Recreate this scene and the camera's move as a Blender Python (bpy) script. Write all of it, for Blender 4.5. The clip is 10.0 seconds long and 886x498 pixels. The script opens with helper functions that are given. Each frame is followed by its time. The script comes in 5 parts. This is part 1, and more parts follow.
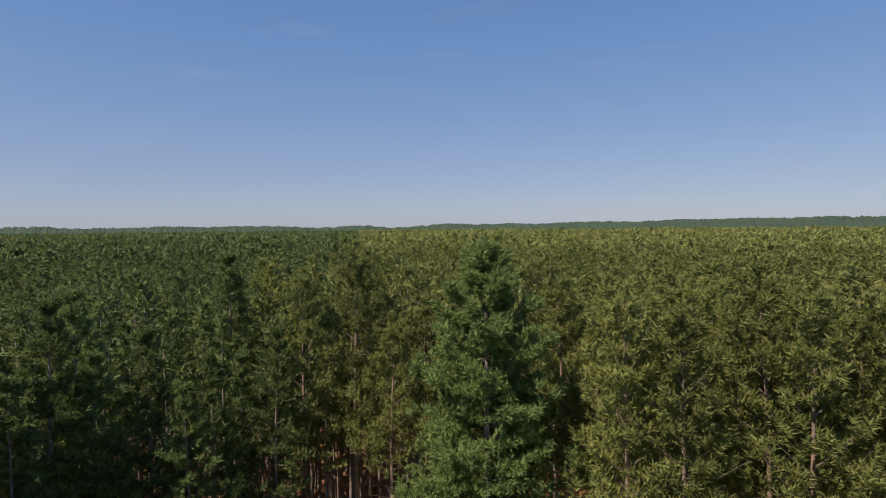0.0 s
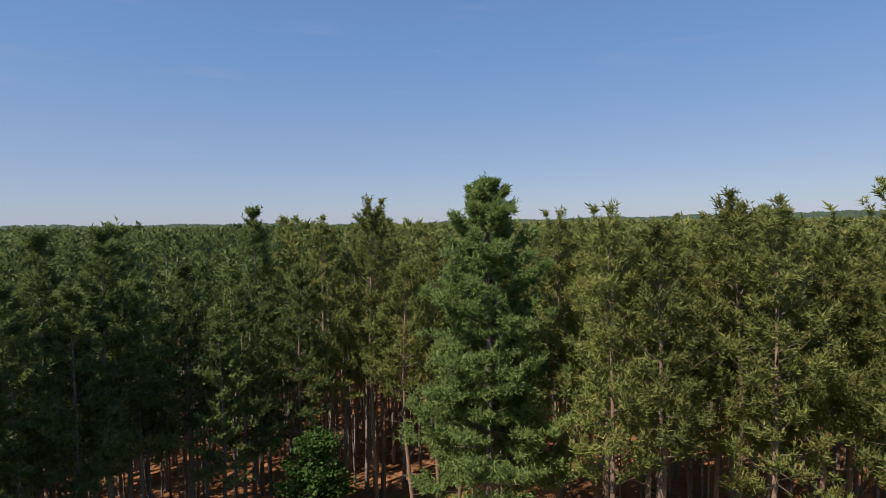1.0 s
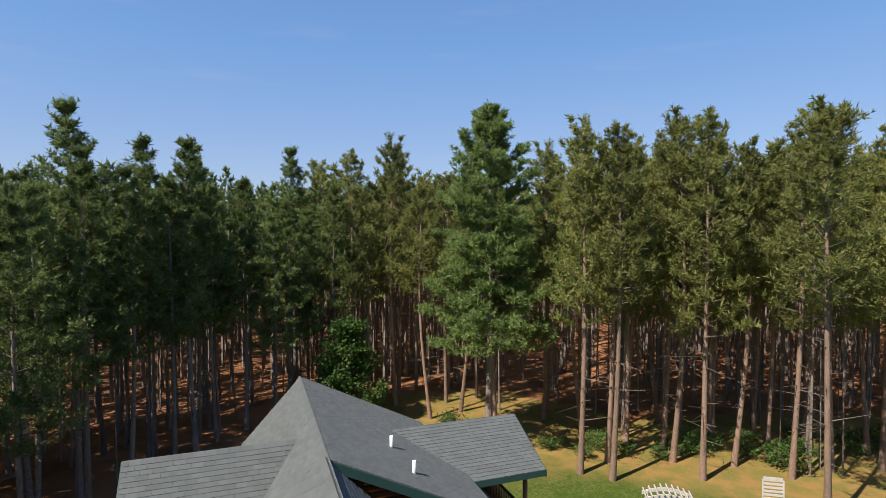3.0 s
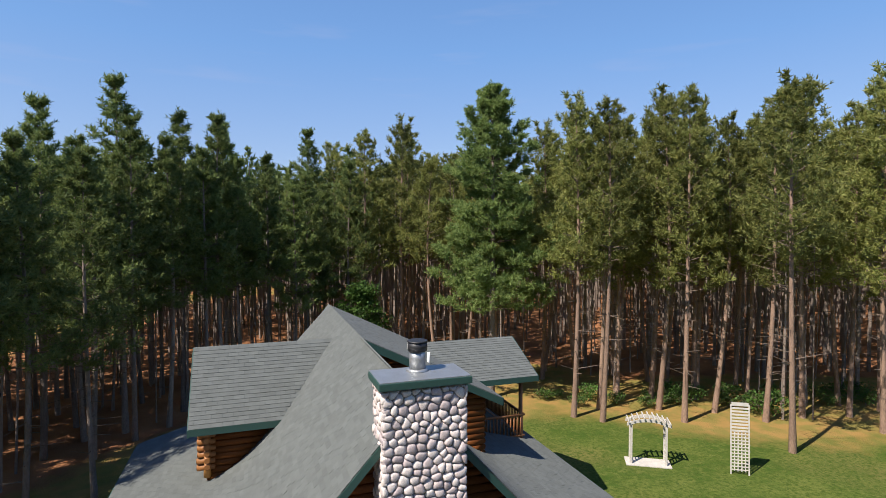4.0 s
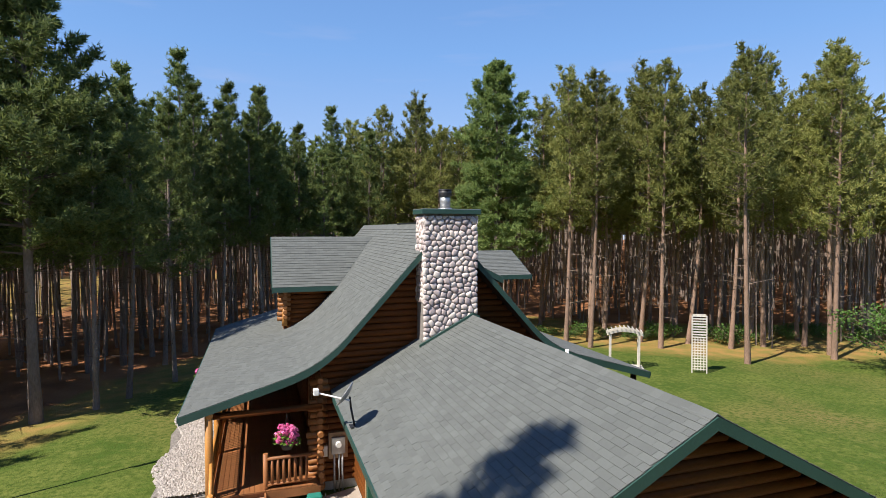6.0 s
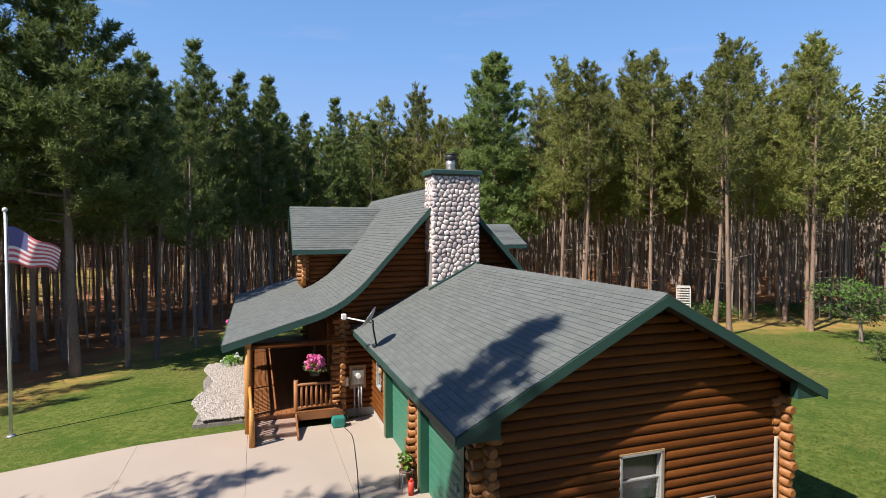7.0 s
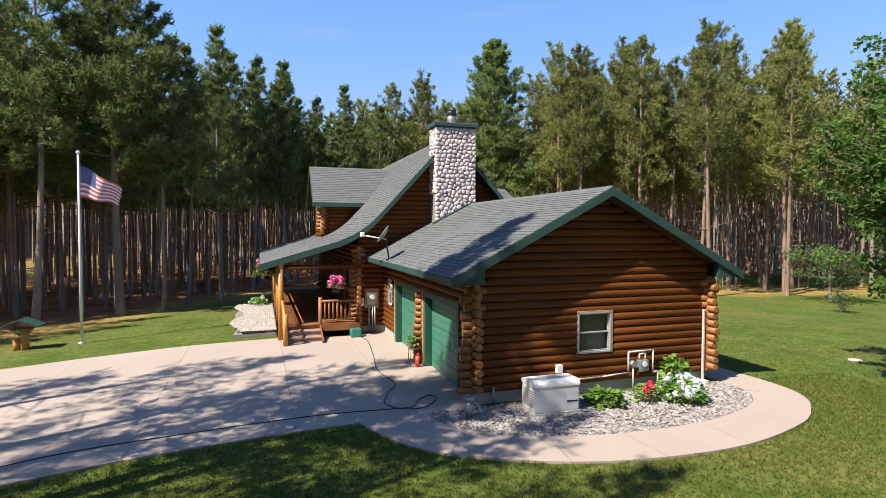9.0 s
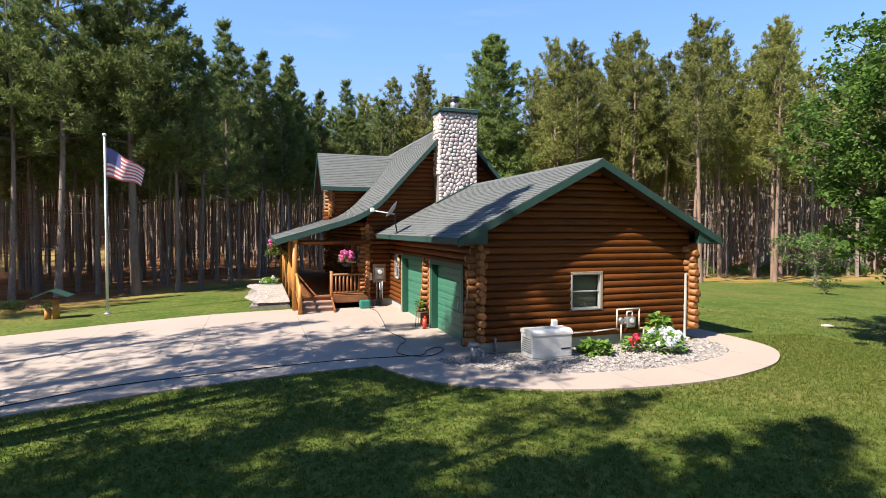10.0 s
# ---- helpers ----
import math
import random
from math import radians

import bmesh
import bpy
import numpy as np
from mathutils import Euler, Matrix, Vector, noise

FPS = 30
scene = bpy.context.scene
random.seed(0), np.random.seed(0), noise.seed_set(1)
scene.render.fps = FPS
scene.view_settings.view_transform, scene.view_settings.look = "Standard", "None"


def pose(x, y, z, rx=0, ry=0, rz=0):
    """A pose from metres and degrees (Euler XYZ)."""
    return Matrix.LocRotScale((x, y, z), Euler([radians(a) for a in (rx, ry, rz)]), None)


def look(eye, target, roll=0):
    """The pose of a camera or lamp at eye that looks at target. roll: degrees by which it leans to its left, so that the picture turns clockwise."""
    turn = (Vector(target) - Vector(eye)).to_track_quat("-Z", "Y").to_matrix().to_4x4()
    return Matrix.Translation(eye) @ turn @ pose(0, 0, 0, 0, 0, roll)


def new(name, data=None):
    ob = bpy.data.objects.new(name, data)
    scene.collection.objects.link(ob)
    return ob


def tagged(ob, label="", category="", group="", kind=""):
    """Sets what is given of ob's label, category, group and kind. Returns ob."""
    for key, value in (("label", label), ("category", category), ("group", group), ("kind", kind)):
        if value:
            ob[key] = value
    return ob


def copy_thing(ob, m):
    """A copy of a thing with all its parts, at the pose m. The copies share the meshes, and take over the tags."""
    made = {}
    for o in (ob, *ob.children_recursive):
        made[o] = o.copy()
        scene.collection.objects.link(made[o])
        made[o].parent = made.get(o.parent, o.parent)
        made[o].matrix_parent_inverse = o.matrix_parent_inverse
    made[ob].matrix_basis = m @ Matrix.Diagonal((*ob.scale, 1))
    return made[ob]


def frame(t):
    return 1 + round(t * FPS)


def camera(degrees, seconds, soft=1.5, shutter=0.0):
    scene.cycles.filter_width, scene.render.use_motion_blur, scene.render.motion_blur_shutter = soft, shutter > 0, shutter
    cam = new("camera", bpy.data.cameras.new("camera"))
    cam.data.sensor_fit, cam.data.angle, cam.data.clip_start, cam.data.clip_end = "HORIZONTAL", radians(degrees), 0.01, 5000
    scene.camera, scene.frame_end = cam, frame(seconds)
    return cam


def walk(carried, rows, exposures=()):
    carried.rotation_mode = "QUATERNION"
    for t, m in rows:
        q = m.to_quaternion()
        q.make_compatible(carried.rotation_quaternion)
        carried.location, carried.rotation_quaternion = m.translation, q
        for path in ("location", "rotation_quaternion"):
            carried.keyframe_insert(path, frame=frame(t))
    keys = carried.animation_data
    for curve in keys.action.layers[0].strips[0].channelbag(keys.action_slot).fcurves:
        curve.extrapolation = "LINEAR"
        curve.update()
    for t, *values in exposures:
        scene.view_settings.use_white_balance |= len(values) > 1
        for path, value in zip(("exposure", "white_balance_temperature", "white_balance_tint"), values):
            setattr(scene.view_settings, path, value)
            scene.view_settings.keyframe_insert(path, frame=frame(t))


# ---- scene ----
cam = camera(78.0, 10.0, soft=0.7)
PATH = [
    (0.0, 1.704, 12.500, 22.205, 87.70, 0.46, -20.58),
    (0.5, 1.137, 10.990, 20.701, 87.51, 0.61, -20.14),
    (1.0, 0.936, 9.604, 19.153, 87.45, 0.71, -19.27),
    (1.5, 0.061, 7.747, 17.719, 87.49, 0.51, -19.24),
    (2.0, -0.784, 6.019, 16.053, 87.90, 0.24, -19.36),
    (2.5, -1.643, 4.456, 14.689, 87.96, 0.24, -19.85),
    (3.0, -2.428, 2.675, 13.519, 87.85, 0.27, -19.47),
    (4.5, -4.357, -1.979, 10.310, 87.90, 0.00, -18.88),
    (5.0, -4.947, -3.433, 9.382, 87.96, -0.07, -18.66),
    (5.5, -5.500, -4.762, 8.584, 87.96, -0.10, -18.39),
    (7.0, -7.172, -8.166, 6.398, 87.98, 0.01, -18.85),
    (7.5, -7.458, -9.057, 5.787, 87.94, -0.01, -18.76),
    (8.0, -7.702, -9.921, 5.222, 87.92, -0.04, -18.65),
    (8.5, -7.930, -10.660, 4.654, 88.00, -0.12, -18.59),
    (9.0, -8.156, -11.376, 4.141, 88.00, -0.14, -18.42),
    (9.5, -8.499, -12.053, 3.698, 87.94, -0.23, -18.58),
    (10.0, -8.859, -12.697, 3.292, 87.89, -0.21, -18.70),
]
walk(cam, [(t, pose(*p)) for t, *p in PATH],
     exposures=[(0.0, 0.1, 6750, 14), (1.0, 0.22, 6650, 12), (2.5, 0.47, 6550, 11), (4.5, 0.68, 6500, 11), (7.0, 0.8, 6500, 11), (8.5, 0.92, 6550, 12), (10.0, 1.2, 6600, 12)])

# world, sun and exposure
SUN_TRAVEL, SUN_HEIGHT = 21.0, 51.0
world = bpy.data.worlds.new("sky_world")
scene.world = world
world.use_nodes = True
wn = world.node_tree
sky = wn.nodes.new("ShaderNodeTexSky")
sky.sky_type, sky.sun_disc = "NISHITA", False
sky.sun_elevation, sky.sun_rotation = radians(SUN_HEIGHT), radians(270 - SUN_TRAVEL)
sky.altitude, sky.air_density, sky.dust_density, sky.ozone_density = 200, 1.0, 0.35, 4.0
# summer haze: the clear sky mixed with a pale lavender veil that thins with height
tc = wn.nodes.new("ShaderNodeTexCoord")
sep = wn.nodes.new("ShaderNodeSeparateXYZ")
veil = wn.nodes.new("ShaderNodeValToRGB")
veil.color_ramp.elements[0].position, veil.color_ramp.elements[0].color = 0.0, (2.05, 2.5, 3.75, 1)
veil.color_ramp.elements[1].position, veil.color_ramp.elements[1].color = 0.75, (0.3, 0.92, 2.7, 1)
mid = veil.color_ramp.elements.new(0.3)
mid.color = (0.95, 2.02, 4.1, 1)
haze = wn.nodes.new("ShaderNodeMix")
haze.data_type = "RGBA"
haze.inputs[0].default_value = 0.72
wn.links.new(tc.outputs["Generated"], sep.inputs[0])
wn.links.new(sep.outputs["Z"], veil.inputs[0])
wn.links.new(sky.outputs[0], haze.inputs[6])
wn.links.new(veil.outputs[0], haze.inputs[7])
# thin cirrus streaks
cmap, cn, cr, cm = wn.nodes.new("ShaderNodeMapping"), wn.nodes.new("ShaderNodeTexNoise"), wn.nodes.new("ShaderNodeMapRange"), wn.nodes.new("ShaderNodeMix")
cmap.inputs["Scale"].default_value = (3.2, 3.2, 26.0)
cn.inputs["Scale"].default_value, cn.inputs["Detail"].default_value = 1.3, 5
cr.inputs[1].default_value, cr.inputs[2].default_value, cr.inputs[4].default_value = 0.58, 0.8, 0.13
cm.data_type = "RGBA"
cm.inputs[7].default_value = (3.3, 3.1, 3.9, 1)
wn.links.new(tc.outputs["Generated"], cmap.inputs[0])
wn.links.new(cmap.outputs[0], cn.inputs["Vector"])
wn.links.new(cn.outputs[0], cr.inputs[0])
wn.links.new(cr.outputs[0], cm.inputs[0])
wn.links.new(haze.outputs[2], cm.inputs[6])
wn.links.new(cm.outputs[2], wn.nodes["Background"].inputs[0])
wn.nodes["Background"].inputs[1].default_value = 0.122
sun = new("sun", bpy.data.lights.new("sun", "SUN"))
sun.data.energy, sun.data.angle, sun.data.color = 4.85, radians(0.55), (1.0, 0.93, 0.82)
_a, _e = radians(SUN_TRAVEL), radians(SUN_HEIGHT)
SUN_DIR = Vector((math.cos(_a) * math.cos(_e), math.sin(_a) * math.cos(_e), -math.sin(_e)))
sun.matrix_world = look(-SUN_DIR * 60, (0, 0, 0))


# ---------- small builders ----------
def material(name, color, rough=0.8, dark=0.6, scale=3.0, fine=40.0, bump=0.3, random_tint=0.0, island=0.0, metal=0.0, stretch=(1, 1, 1), spec=0.5, world_space=False, dist=0.02, hue=0.0):
    """A surface with variation at two scales; dark: how far the base colour falls in its darker patches."""
    m = bpy.data.materials.new(name)
    m.use_nodes = True
    n, l = m.node_tree.nodes, m.node_tree.links
    b = n["Principled BSDF"]
    b.inputs["Roughness"].default_value, b.inputs["Metallic"].default_value = rough, metal
    b.inputs["Specular IOR Level"].default_value = spec
    tc = n.new("ShaderNodeTexCoord")
    mp = n.new("ShaderNodeMapping")
    mp.inputs["Scale"].default_value = stretch
    if world_space:
        geo = n.new("ShaderNodeNewGeometry")
        l.new(geo.outputs["Position"], mp.inputs[0])
    else:
        l.new(tc.outputs["Object"], mp.inputs[0])
    big, small = n.new("ShaderNodeTexNoise"), n.new("ShaderNodeTexNoise")
    for t, s, d in ((big, scale, 4), (small, fine, 3)):
        t.inputs["Scale"].default_value, t.inputs["Detail"].default_value = s, d
        l.new(mp.outputs[0], t.inputs["Vector"])
    add = n.new("ShaderNodeMath")
    add.operation = "ADD"
    l.new(big.outputs[0], add.inputs[0])
    l.new(small.outputs[0], add.inputs[1])
    ramp = n.new("ShaderNodeMapRange")
    ramp.inputs[1].default_value, ramp.inputs[2].default_value = 0.7, 1.3
    l.new(add.outputs[0], ramp.inputs[0])
    mix = n.new("ShaderNodeMix")
    mix.data_type = "RGBA"
    mix.inputs[6].default_value = (*[c * dark for c in color], 1)
    mix.inputs[7].default_value = (*color, 1)
    l.new(ramp.outputs[0], mix.inputs[0])
    out = mix.outputs[2]
    if random_tint or island:
        src = n.new("ShaderNodeObjectInfo").outputs["Random"] if random_tint else n.new("ShaderNodeNewGeometry").outputs["Random Per Island"]
        amt = random_tint or island
        hsv = n.new("ShaderNodeHueSaturation")
        rg = n.new("ShaderNodeMapRange")
        rg.inputs[3].default_value, rg.inputs[4].default_value = 1 - amt, 1 + amt
        l.new(src, rg.inputs[0])
        l.new(rg.outputs[0], hsv.inputs["Value"])
        if hue:
            rh = n.new("ShaderNodeMapRange")
            rh.inputs[3].default_value, rh.inputs[4].default_value = 0.5 - hue, 0.5 + hue
            l.new(src, rh.inputs[0])
            l.new(rh.outputs[0], hsv.inputs["Hue"])
        l.new(out, hsv.inputs["Color"])
        out = hsv.outputs[0]
    l.new(out, b.inputs["Base Color"])
    if bump:
        bp = n.new("ShaderNodeBump")
        bp.inputs["Strength"].default_value, bp.inputs["Distance"].default_value = bump, dist
        l.new(small.outputs[0], bp.inputs["Height"])
        l.new(bp.outputs[0], b.inputs["Normal"])
    return m


def foliage(name, color, color2, through_light=0.25):
    """Needles or leaves: two greens by island, some light passing through."""
    m = bpy.data.materials.new(name)
    m.use_nodes = True
    n, l = m.node_tree.nodes, m.node_tree.links
    b = n["Principled BSDF"]
    b.inputs["Roughness"].default_value, b.inputs["Specular IOR Level"].default_value = 0.6, 0.25
    geo, info = n.new("ShaderNodeNewGeometry"), n.new("ShaderNodeObjectInfo")
    mix = n.new("ShaderNodeMix")
    mix.data_type = "RGBA"
    mix.inputs[6].default_value, mix.inputs[7].default_value = (*color, 1), (*color2, 1)
    l.new(geo.outputs["Random Per Island"], mix.inputs[0])
    hsv = n.new("ShaderNodeHueSaturation")
    rg = n.new("ShaderNodeMapRange")
    rg.inputs[3].default_value, rg.inputs[4].default_value = 0.75, 1.25
    l.new(info.outputs["Random"], rg.inputs[0])
    l.new(rg.outputs[0], hsv.inputs["Value"])
    l.new(mix.outputs[2], hsv.inputs["Color"])
    l.new(hsv.outputs[0], b.inputs["Base Color"])
    tr = n.new("ShaderNodeBsdfTranslucent")
    l.new(hsv.outputs[0], tr.inputs[0])
    ms = n.new("ShaderNodeMixShader")
    ms.inputs[0].default_value = through_light
    l.new(b.outputs[0], ms.inputs[1])
    l.new(tr.outputs[0], ms.inputs[2])
    l.new(ms.outputs[0], n["Material Output"].inputs[0])
    return m


def box(bm, x0, x1, y0, y1, z0, z1, bevel=0.0, m=None):
    r = bmesh.ops.create_cube(bm, size=1)
    mat = Matrix.Translation(((x0 + x1) / 2, (y0 + y1) / 2, (z0 + z1) / 2)) @ Matrix.Diagonal((x1 - x0, y1 - y0, z1 - z0, 1))
    bmesh.ops.transform(bm, matrix=mat, verts=r["verts"])
    if bevel:
        es = list({e for v in r["verts"] for e in v.link_edges})
        bmesh.ops.bevel(bm, geom=es, offset=bevel, segments=2, affect="EDGES", profile=0.6)
    return bm


def cyl(bm, a, b, r0, r1=None, seg=10, caps=True):
    a, b = Vector(a), Vector(b)
    r1 = r0 if r1 is None else r1
    q = (b - a).to_track_quat("Z", "Y").to_matrix()
    rings = []
    for c, r in ((a, r0), (b, r1)):
        rings.append([bm.verts.new(c + q @ Vector((r * math.cos(2 * math.pi * i / seg), r * math.sin(2 * math.pi * i / seg), 0))) for i in range(seg)])
    for i in range(seg):
        f = bm.faces.new((rings[0][i], rings[0][(i + 1) % seg], rings[1][(i + 1) % seg], rings[1][i]))
        f.smooth = seg > 5
    if caps:
        bm.faces.new(rings[0][::-1])
        bm.faces.new(rings[1])
    return bm


def tube(bm, pts, r, seg=8):
    for a, b in zip(pts, pts[1:]):
        cyl(bm, a, b, r, r, seg)
    return bm


def prism(bm, poly, d0, d1, axis="y"):
    """A flat outline pushed along an axis. poly: pairs (x, z) for y, (y, z) for x, (x, y) for z."""
    def at(p, d):
        return {"y": (p[0], d, p[1]), "x": (d, p[0], p[1]), "z": (p[0], p[1], d)}[axis]
    va, vb = [bm.verts.new(at(p, d0)) for p in poly], [bm.verts.new(at(p, d1)) for p in poly]
    bm.faces.new(va)
    bm.faces.new(vb[::-1])
    k = len(poly)
    for i in range(k):
        bm.faces.new((va[i], vb[i], vb[(i + 1) % k], va[(i + 1) % k]))
    return bm


def mesh_from(name, bm, mat):
    bmesh.ops.recalc_face_normals(bm, faces=bm.faces[:])
    me = bpy.data.meshes.new(name)
    bm.to_mesh(me)
    bm.free()
    me.materials.append(mat)
    return me


def part(name, bm, mat, parent=None, label=""):
    ob = new(name, mesh_from(name, bm, mat) if isinstance(bm, bmesh.types.BMesh) else bm)
    if parent is not None:
        ob.parent = parent
    if label:
        ob["label"] = label
    return ob


def thing(name, at, label, category, group="", kind=""):
    e = new(name)
    e.location = at
    return tagged(e, label, category, group, kind)


def B():
    return bmesh.new()


def smooth(a, b, x):
    t = min(1.0, max(0.0, (x - a) / (b - a)))
    return t * t * (3 - 2 * t)


def ground_z(x, y):
    """The height of the ground: level round the house, falling slowly away from it."""
    return -0.9 * smooth(5, 36, math.hypot(x + 1, y - 6))

# ---------- materials ----------
M_SHINGLE = material("asphalt_shingles", (0.115, 0.124, 0.119), 0.92, 0.84, 2.5, 60, 0.6, random_tint=0.1, dist=0.006)
M_SHINGLE_BED = material("shingle_bed", (0.115, 0.124, 0.119), 0.92, 0.84, 2.5, 60, 0.6, island=0.1, dist=0.006)
M_FASCIA = material("green_fascia_paint", (0.028, 0.074, 0.062), 0.5, 0.8, 1.5, 30, 0.08)
M_SOFFIT = material("dark_brown_soffit", (0.06, 0.024, 0.01), 0.7, 0.7, 2, 30, 0.1)
M_LOG = material("stained_log", (0.16, 0.052, 0.0125), 0.5, 0.6, 1.2, 14, 0.25, random_tint=0.16, stretch=(1, 1, 6), dist=0.01, world_space=True, spec=0.12)
M_LOG_END = material("log_end_grain", (0.34, 0.135, 0.036), 0.55, 0.6, 3, 30, 0.25, random_tint=0.15)
M_HONEY = material("honey_log_stain", (0.55, 0.25, 0.06), 0.5, 0.65, 2, 25, 0.2, random_tint=0.12)
M_DECK = material("porch_planks", (0.33, 0.13, 0.045), 0.6, 0.6, 2, 30, 0.2, random_tint=0.18)
M_STEP = material("painted_steps", (0.36, 0.24, 0.19), 0.65, 0.7, 2, 30, 0.2, random_tint=0.1)
M_CONCRETE = material("pale_concrete", (0.37, 0.305, 0.255), 0.88, 0.86, 0.35, 60, 0.15, world_space=True, dist=0.004)
M_FOUND = material("foundation_block", (0.42, 0.41, 0.39), 0.9, 0.75, 1.5, 40, 0.3)
M_STONE = material("river_stone", (0.66, 0.57, 0.545), 0.8, 0.68, 5, 40, 0.4, random_tint=0.28, hue=0.03, dist=0.01)
M_MORTAR = material("grey_mortar", (0.27, 0.245, 0.23), 0.95, 0.7, 6, 60, 0.4)
M_METAL = material("galvanised_metal", (0.42, 0.43, 0.44), 0.45, 0.8, 4, 40, 0.05, metal=0.7)
M_DARKMETAL = material("dark_cap_metal", (0.05, 0.05, 0.055), 0.5, 0.7, 4, 40, 0.05, metal=0.5)
M_WHITE = material("white_paint", (0.78, 0.77, 0.74), 0.55, 0.85, 3, 30, 0.08)
M_WHITE_WORN = material("weathered_white_wood", (0.58, 0.54, 0.49), 0.7, 0.75, 4, 40, 0.2)
M_GREEN_DOOR = material("green_door_paint", (0.05, 0.19, 0.125), 0.5, 0.85, 1.5, 30, 0.06)
M_GREEN_TRIM = material("green_trim_paint", (0.02, 0.095, 0.062), 0.5, 0.8, 1.5, 30, 0.06)
M_WINFRAME = material("window_vinyl", (0.33, 0.33, 0.325), 0.45, 0.85, 3, 20, 0.03)
M_TAN = material("tan_trim", (0.45, 0.3, 0.16), 0.6, 0.75, 3, 30, 0.1)
M_SCREEN = material("dark_window_screen", (0.045, 0.05, 0.055), 0.6, 0.8, 4, 300, 0.05)
M_INSIDE = material("dim_interior", (0.03, 0.028, 0.026), 0.9, 0.8, 1, 10, 0)
M_BARK_RED = material("red_pine_bark", (0.33, 0.215, 0.155), 0.9, 0.55, 2.5, 18, 0.8, random_tint=0.22, stretch=(1, 1, 0.35), dist=0.05)
M_BARK_WHITE = material("white_pine_bark", (0.28, 0.22, 0.185), 0.9, 0.55, 2.5, 18, 0.8, random_tint=0.25, stretch=(1, 1, 0.35), dist=0.05)
M_BRANCH = material("dead_branch", (0.17, 0.125, 0.095), 0.9, 0.6, 3, 20, 0.3)
M_NEEDLE_RED = foliage("red_pine_needles", (0.14, 0.175, 0.045), (0.31, 0.3, 0.09), 0.42)
M_NEEDLE_WHITE = foliage("white_pine_needles", (0.105, 0.16, 0.05), (0.235, 0.275, 0.085), 0.42)
M_NEEDLE_HERO = foliage("soft_pine_needles", (0.13, 0.205, 0.058), (0.28, 0.345, 0.11), 0.42)
M_LEAF = foliage("maple_leaves", (0.06, 0.13, 0.022), (0.15, 0.26, 0.05), 0.45)
M_LEAF_DARK = foliage("dark_shrub_leaves", (0.055, 0.125, 0.025), (0.12, 0.21, 0.045), 0.4)
M_LEAF_LIME = foliage("flower_bed_leaves", (0.1, 0.22, 0.03), (0.2, 0.34, 0.06), 0.35)
M_GRASS = foliage("grass_blades", (0.07, 0.105, 0.016), (0.15, 0.165, 0.034), 0.4)
M_FLOWER_PINK = foliage("pink_petals", (0.75, 0.08, 0.32), (0.85, 0.25, 0.5), 0.3)
M_FLOWER_RED = foliage("red_petals", (0.65, 0.02, 0.06), (0.8, 0.06, 0.12), 0.3)
M_FLOWER_WHITE = foliage("white_petals", (0.8, 0.8, 0.72), (0.7, 0.78, 0.85), 0.3)
M_BLACK = material("black_rubber", (0.02, 0.02, 0.022), 0.6, 0.7, 4, 30, 0.05)
M_GRAVEL_BED = material("gravel_bed", (0.3, 0.27, 0.245), 0.95, 0.5, 9, 60, 0.8, dist=0.03)
M_PEBBLE = material("mixed_pebbles", (0.33, 0.3, 0.28), 0.85, 0.6, 6, 60, 0.3, island=0.4)
M_ROCK = material("pale_bed_stone", (0.4, 0.36, 0.33), 0.85, 0.65, 6, 60, 0.3, island=0.25)


# ---------- ground ----------
LAWN = [(-90, 8), (-45, 13), (-24, 16), (-18, 18), (-15.2, 24), (-12.3, 30.5), (-7, 36), (0, 42), (6, 44.5), (11, 45.5), (16, 40), (17.5, 32), (22, 27), (26, 24), (33, 22.5), (45, 20.5), (70, 12), (90, -70), (-90, -70)]

CLEARING = [(-34, 50), (-46, 62), (-60, 84), (-40, 112), (10, 122), (12, 109), (-14, 98), (-26, 84), (-27, 60)]
# thin yellow grass between the outer pines
FRINGE = [(4, 44), (10, 48), (17, 47), (21, 41), (24, 36), (30, 34.5), (38, 32), (48, 27), (60, 20), (40, 18), (20, 24), (12, 34)]


def inside(poly, x, y):
    """Signed distance to an outline: positive within it."""
    d, hit = 1e9, False
    for (ax, ay), (bx, by) in zip(poly, poly[1:] + poly[:1]):
        ex, ey = bx - ax, by - ay
        t = max(0.0, min(1.0, ((x - ax) * ex + (y - ay) * ey) / (ex * ex + ey * ey)))
        d = min(d, math.hypot(x - ax - t * ex, y - ay - t * ey))
        if (ay > y) != (by > y) and x < (bx - ax) * (y - ay) / (by - ay) + ax:
            hit = not hit
    return d if hit else -d


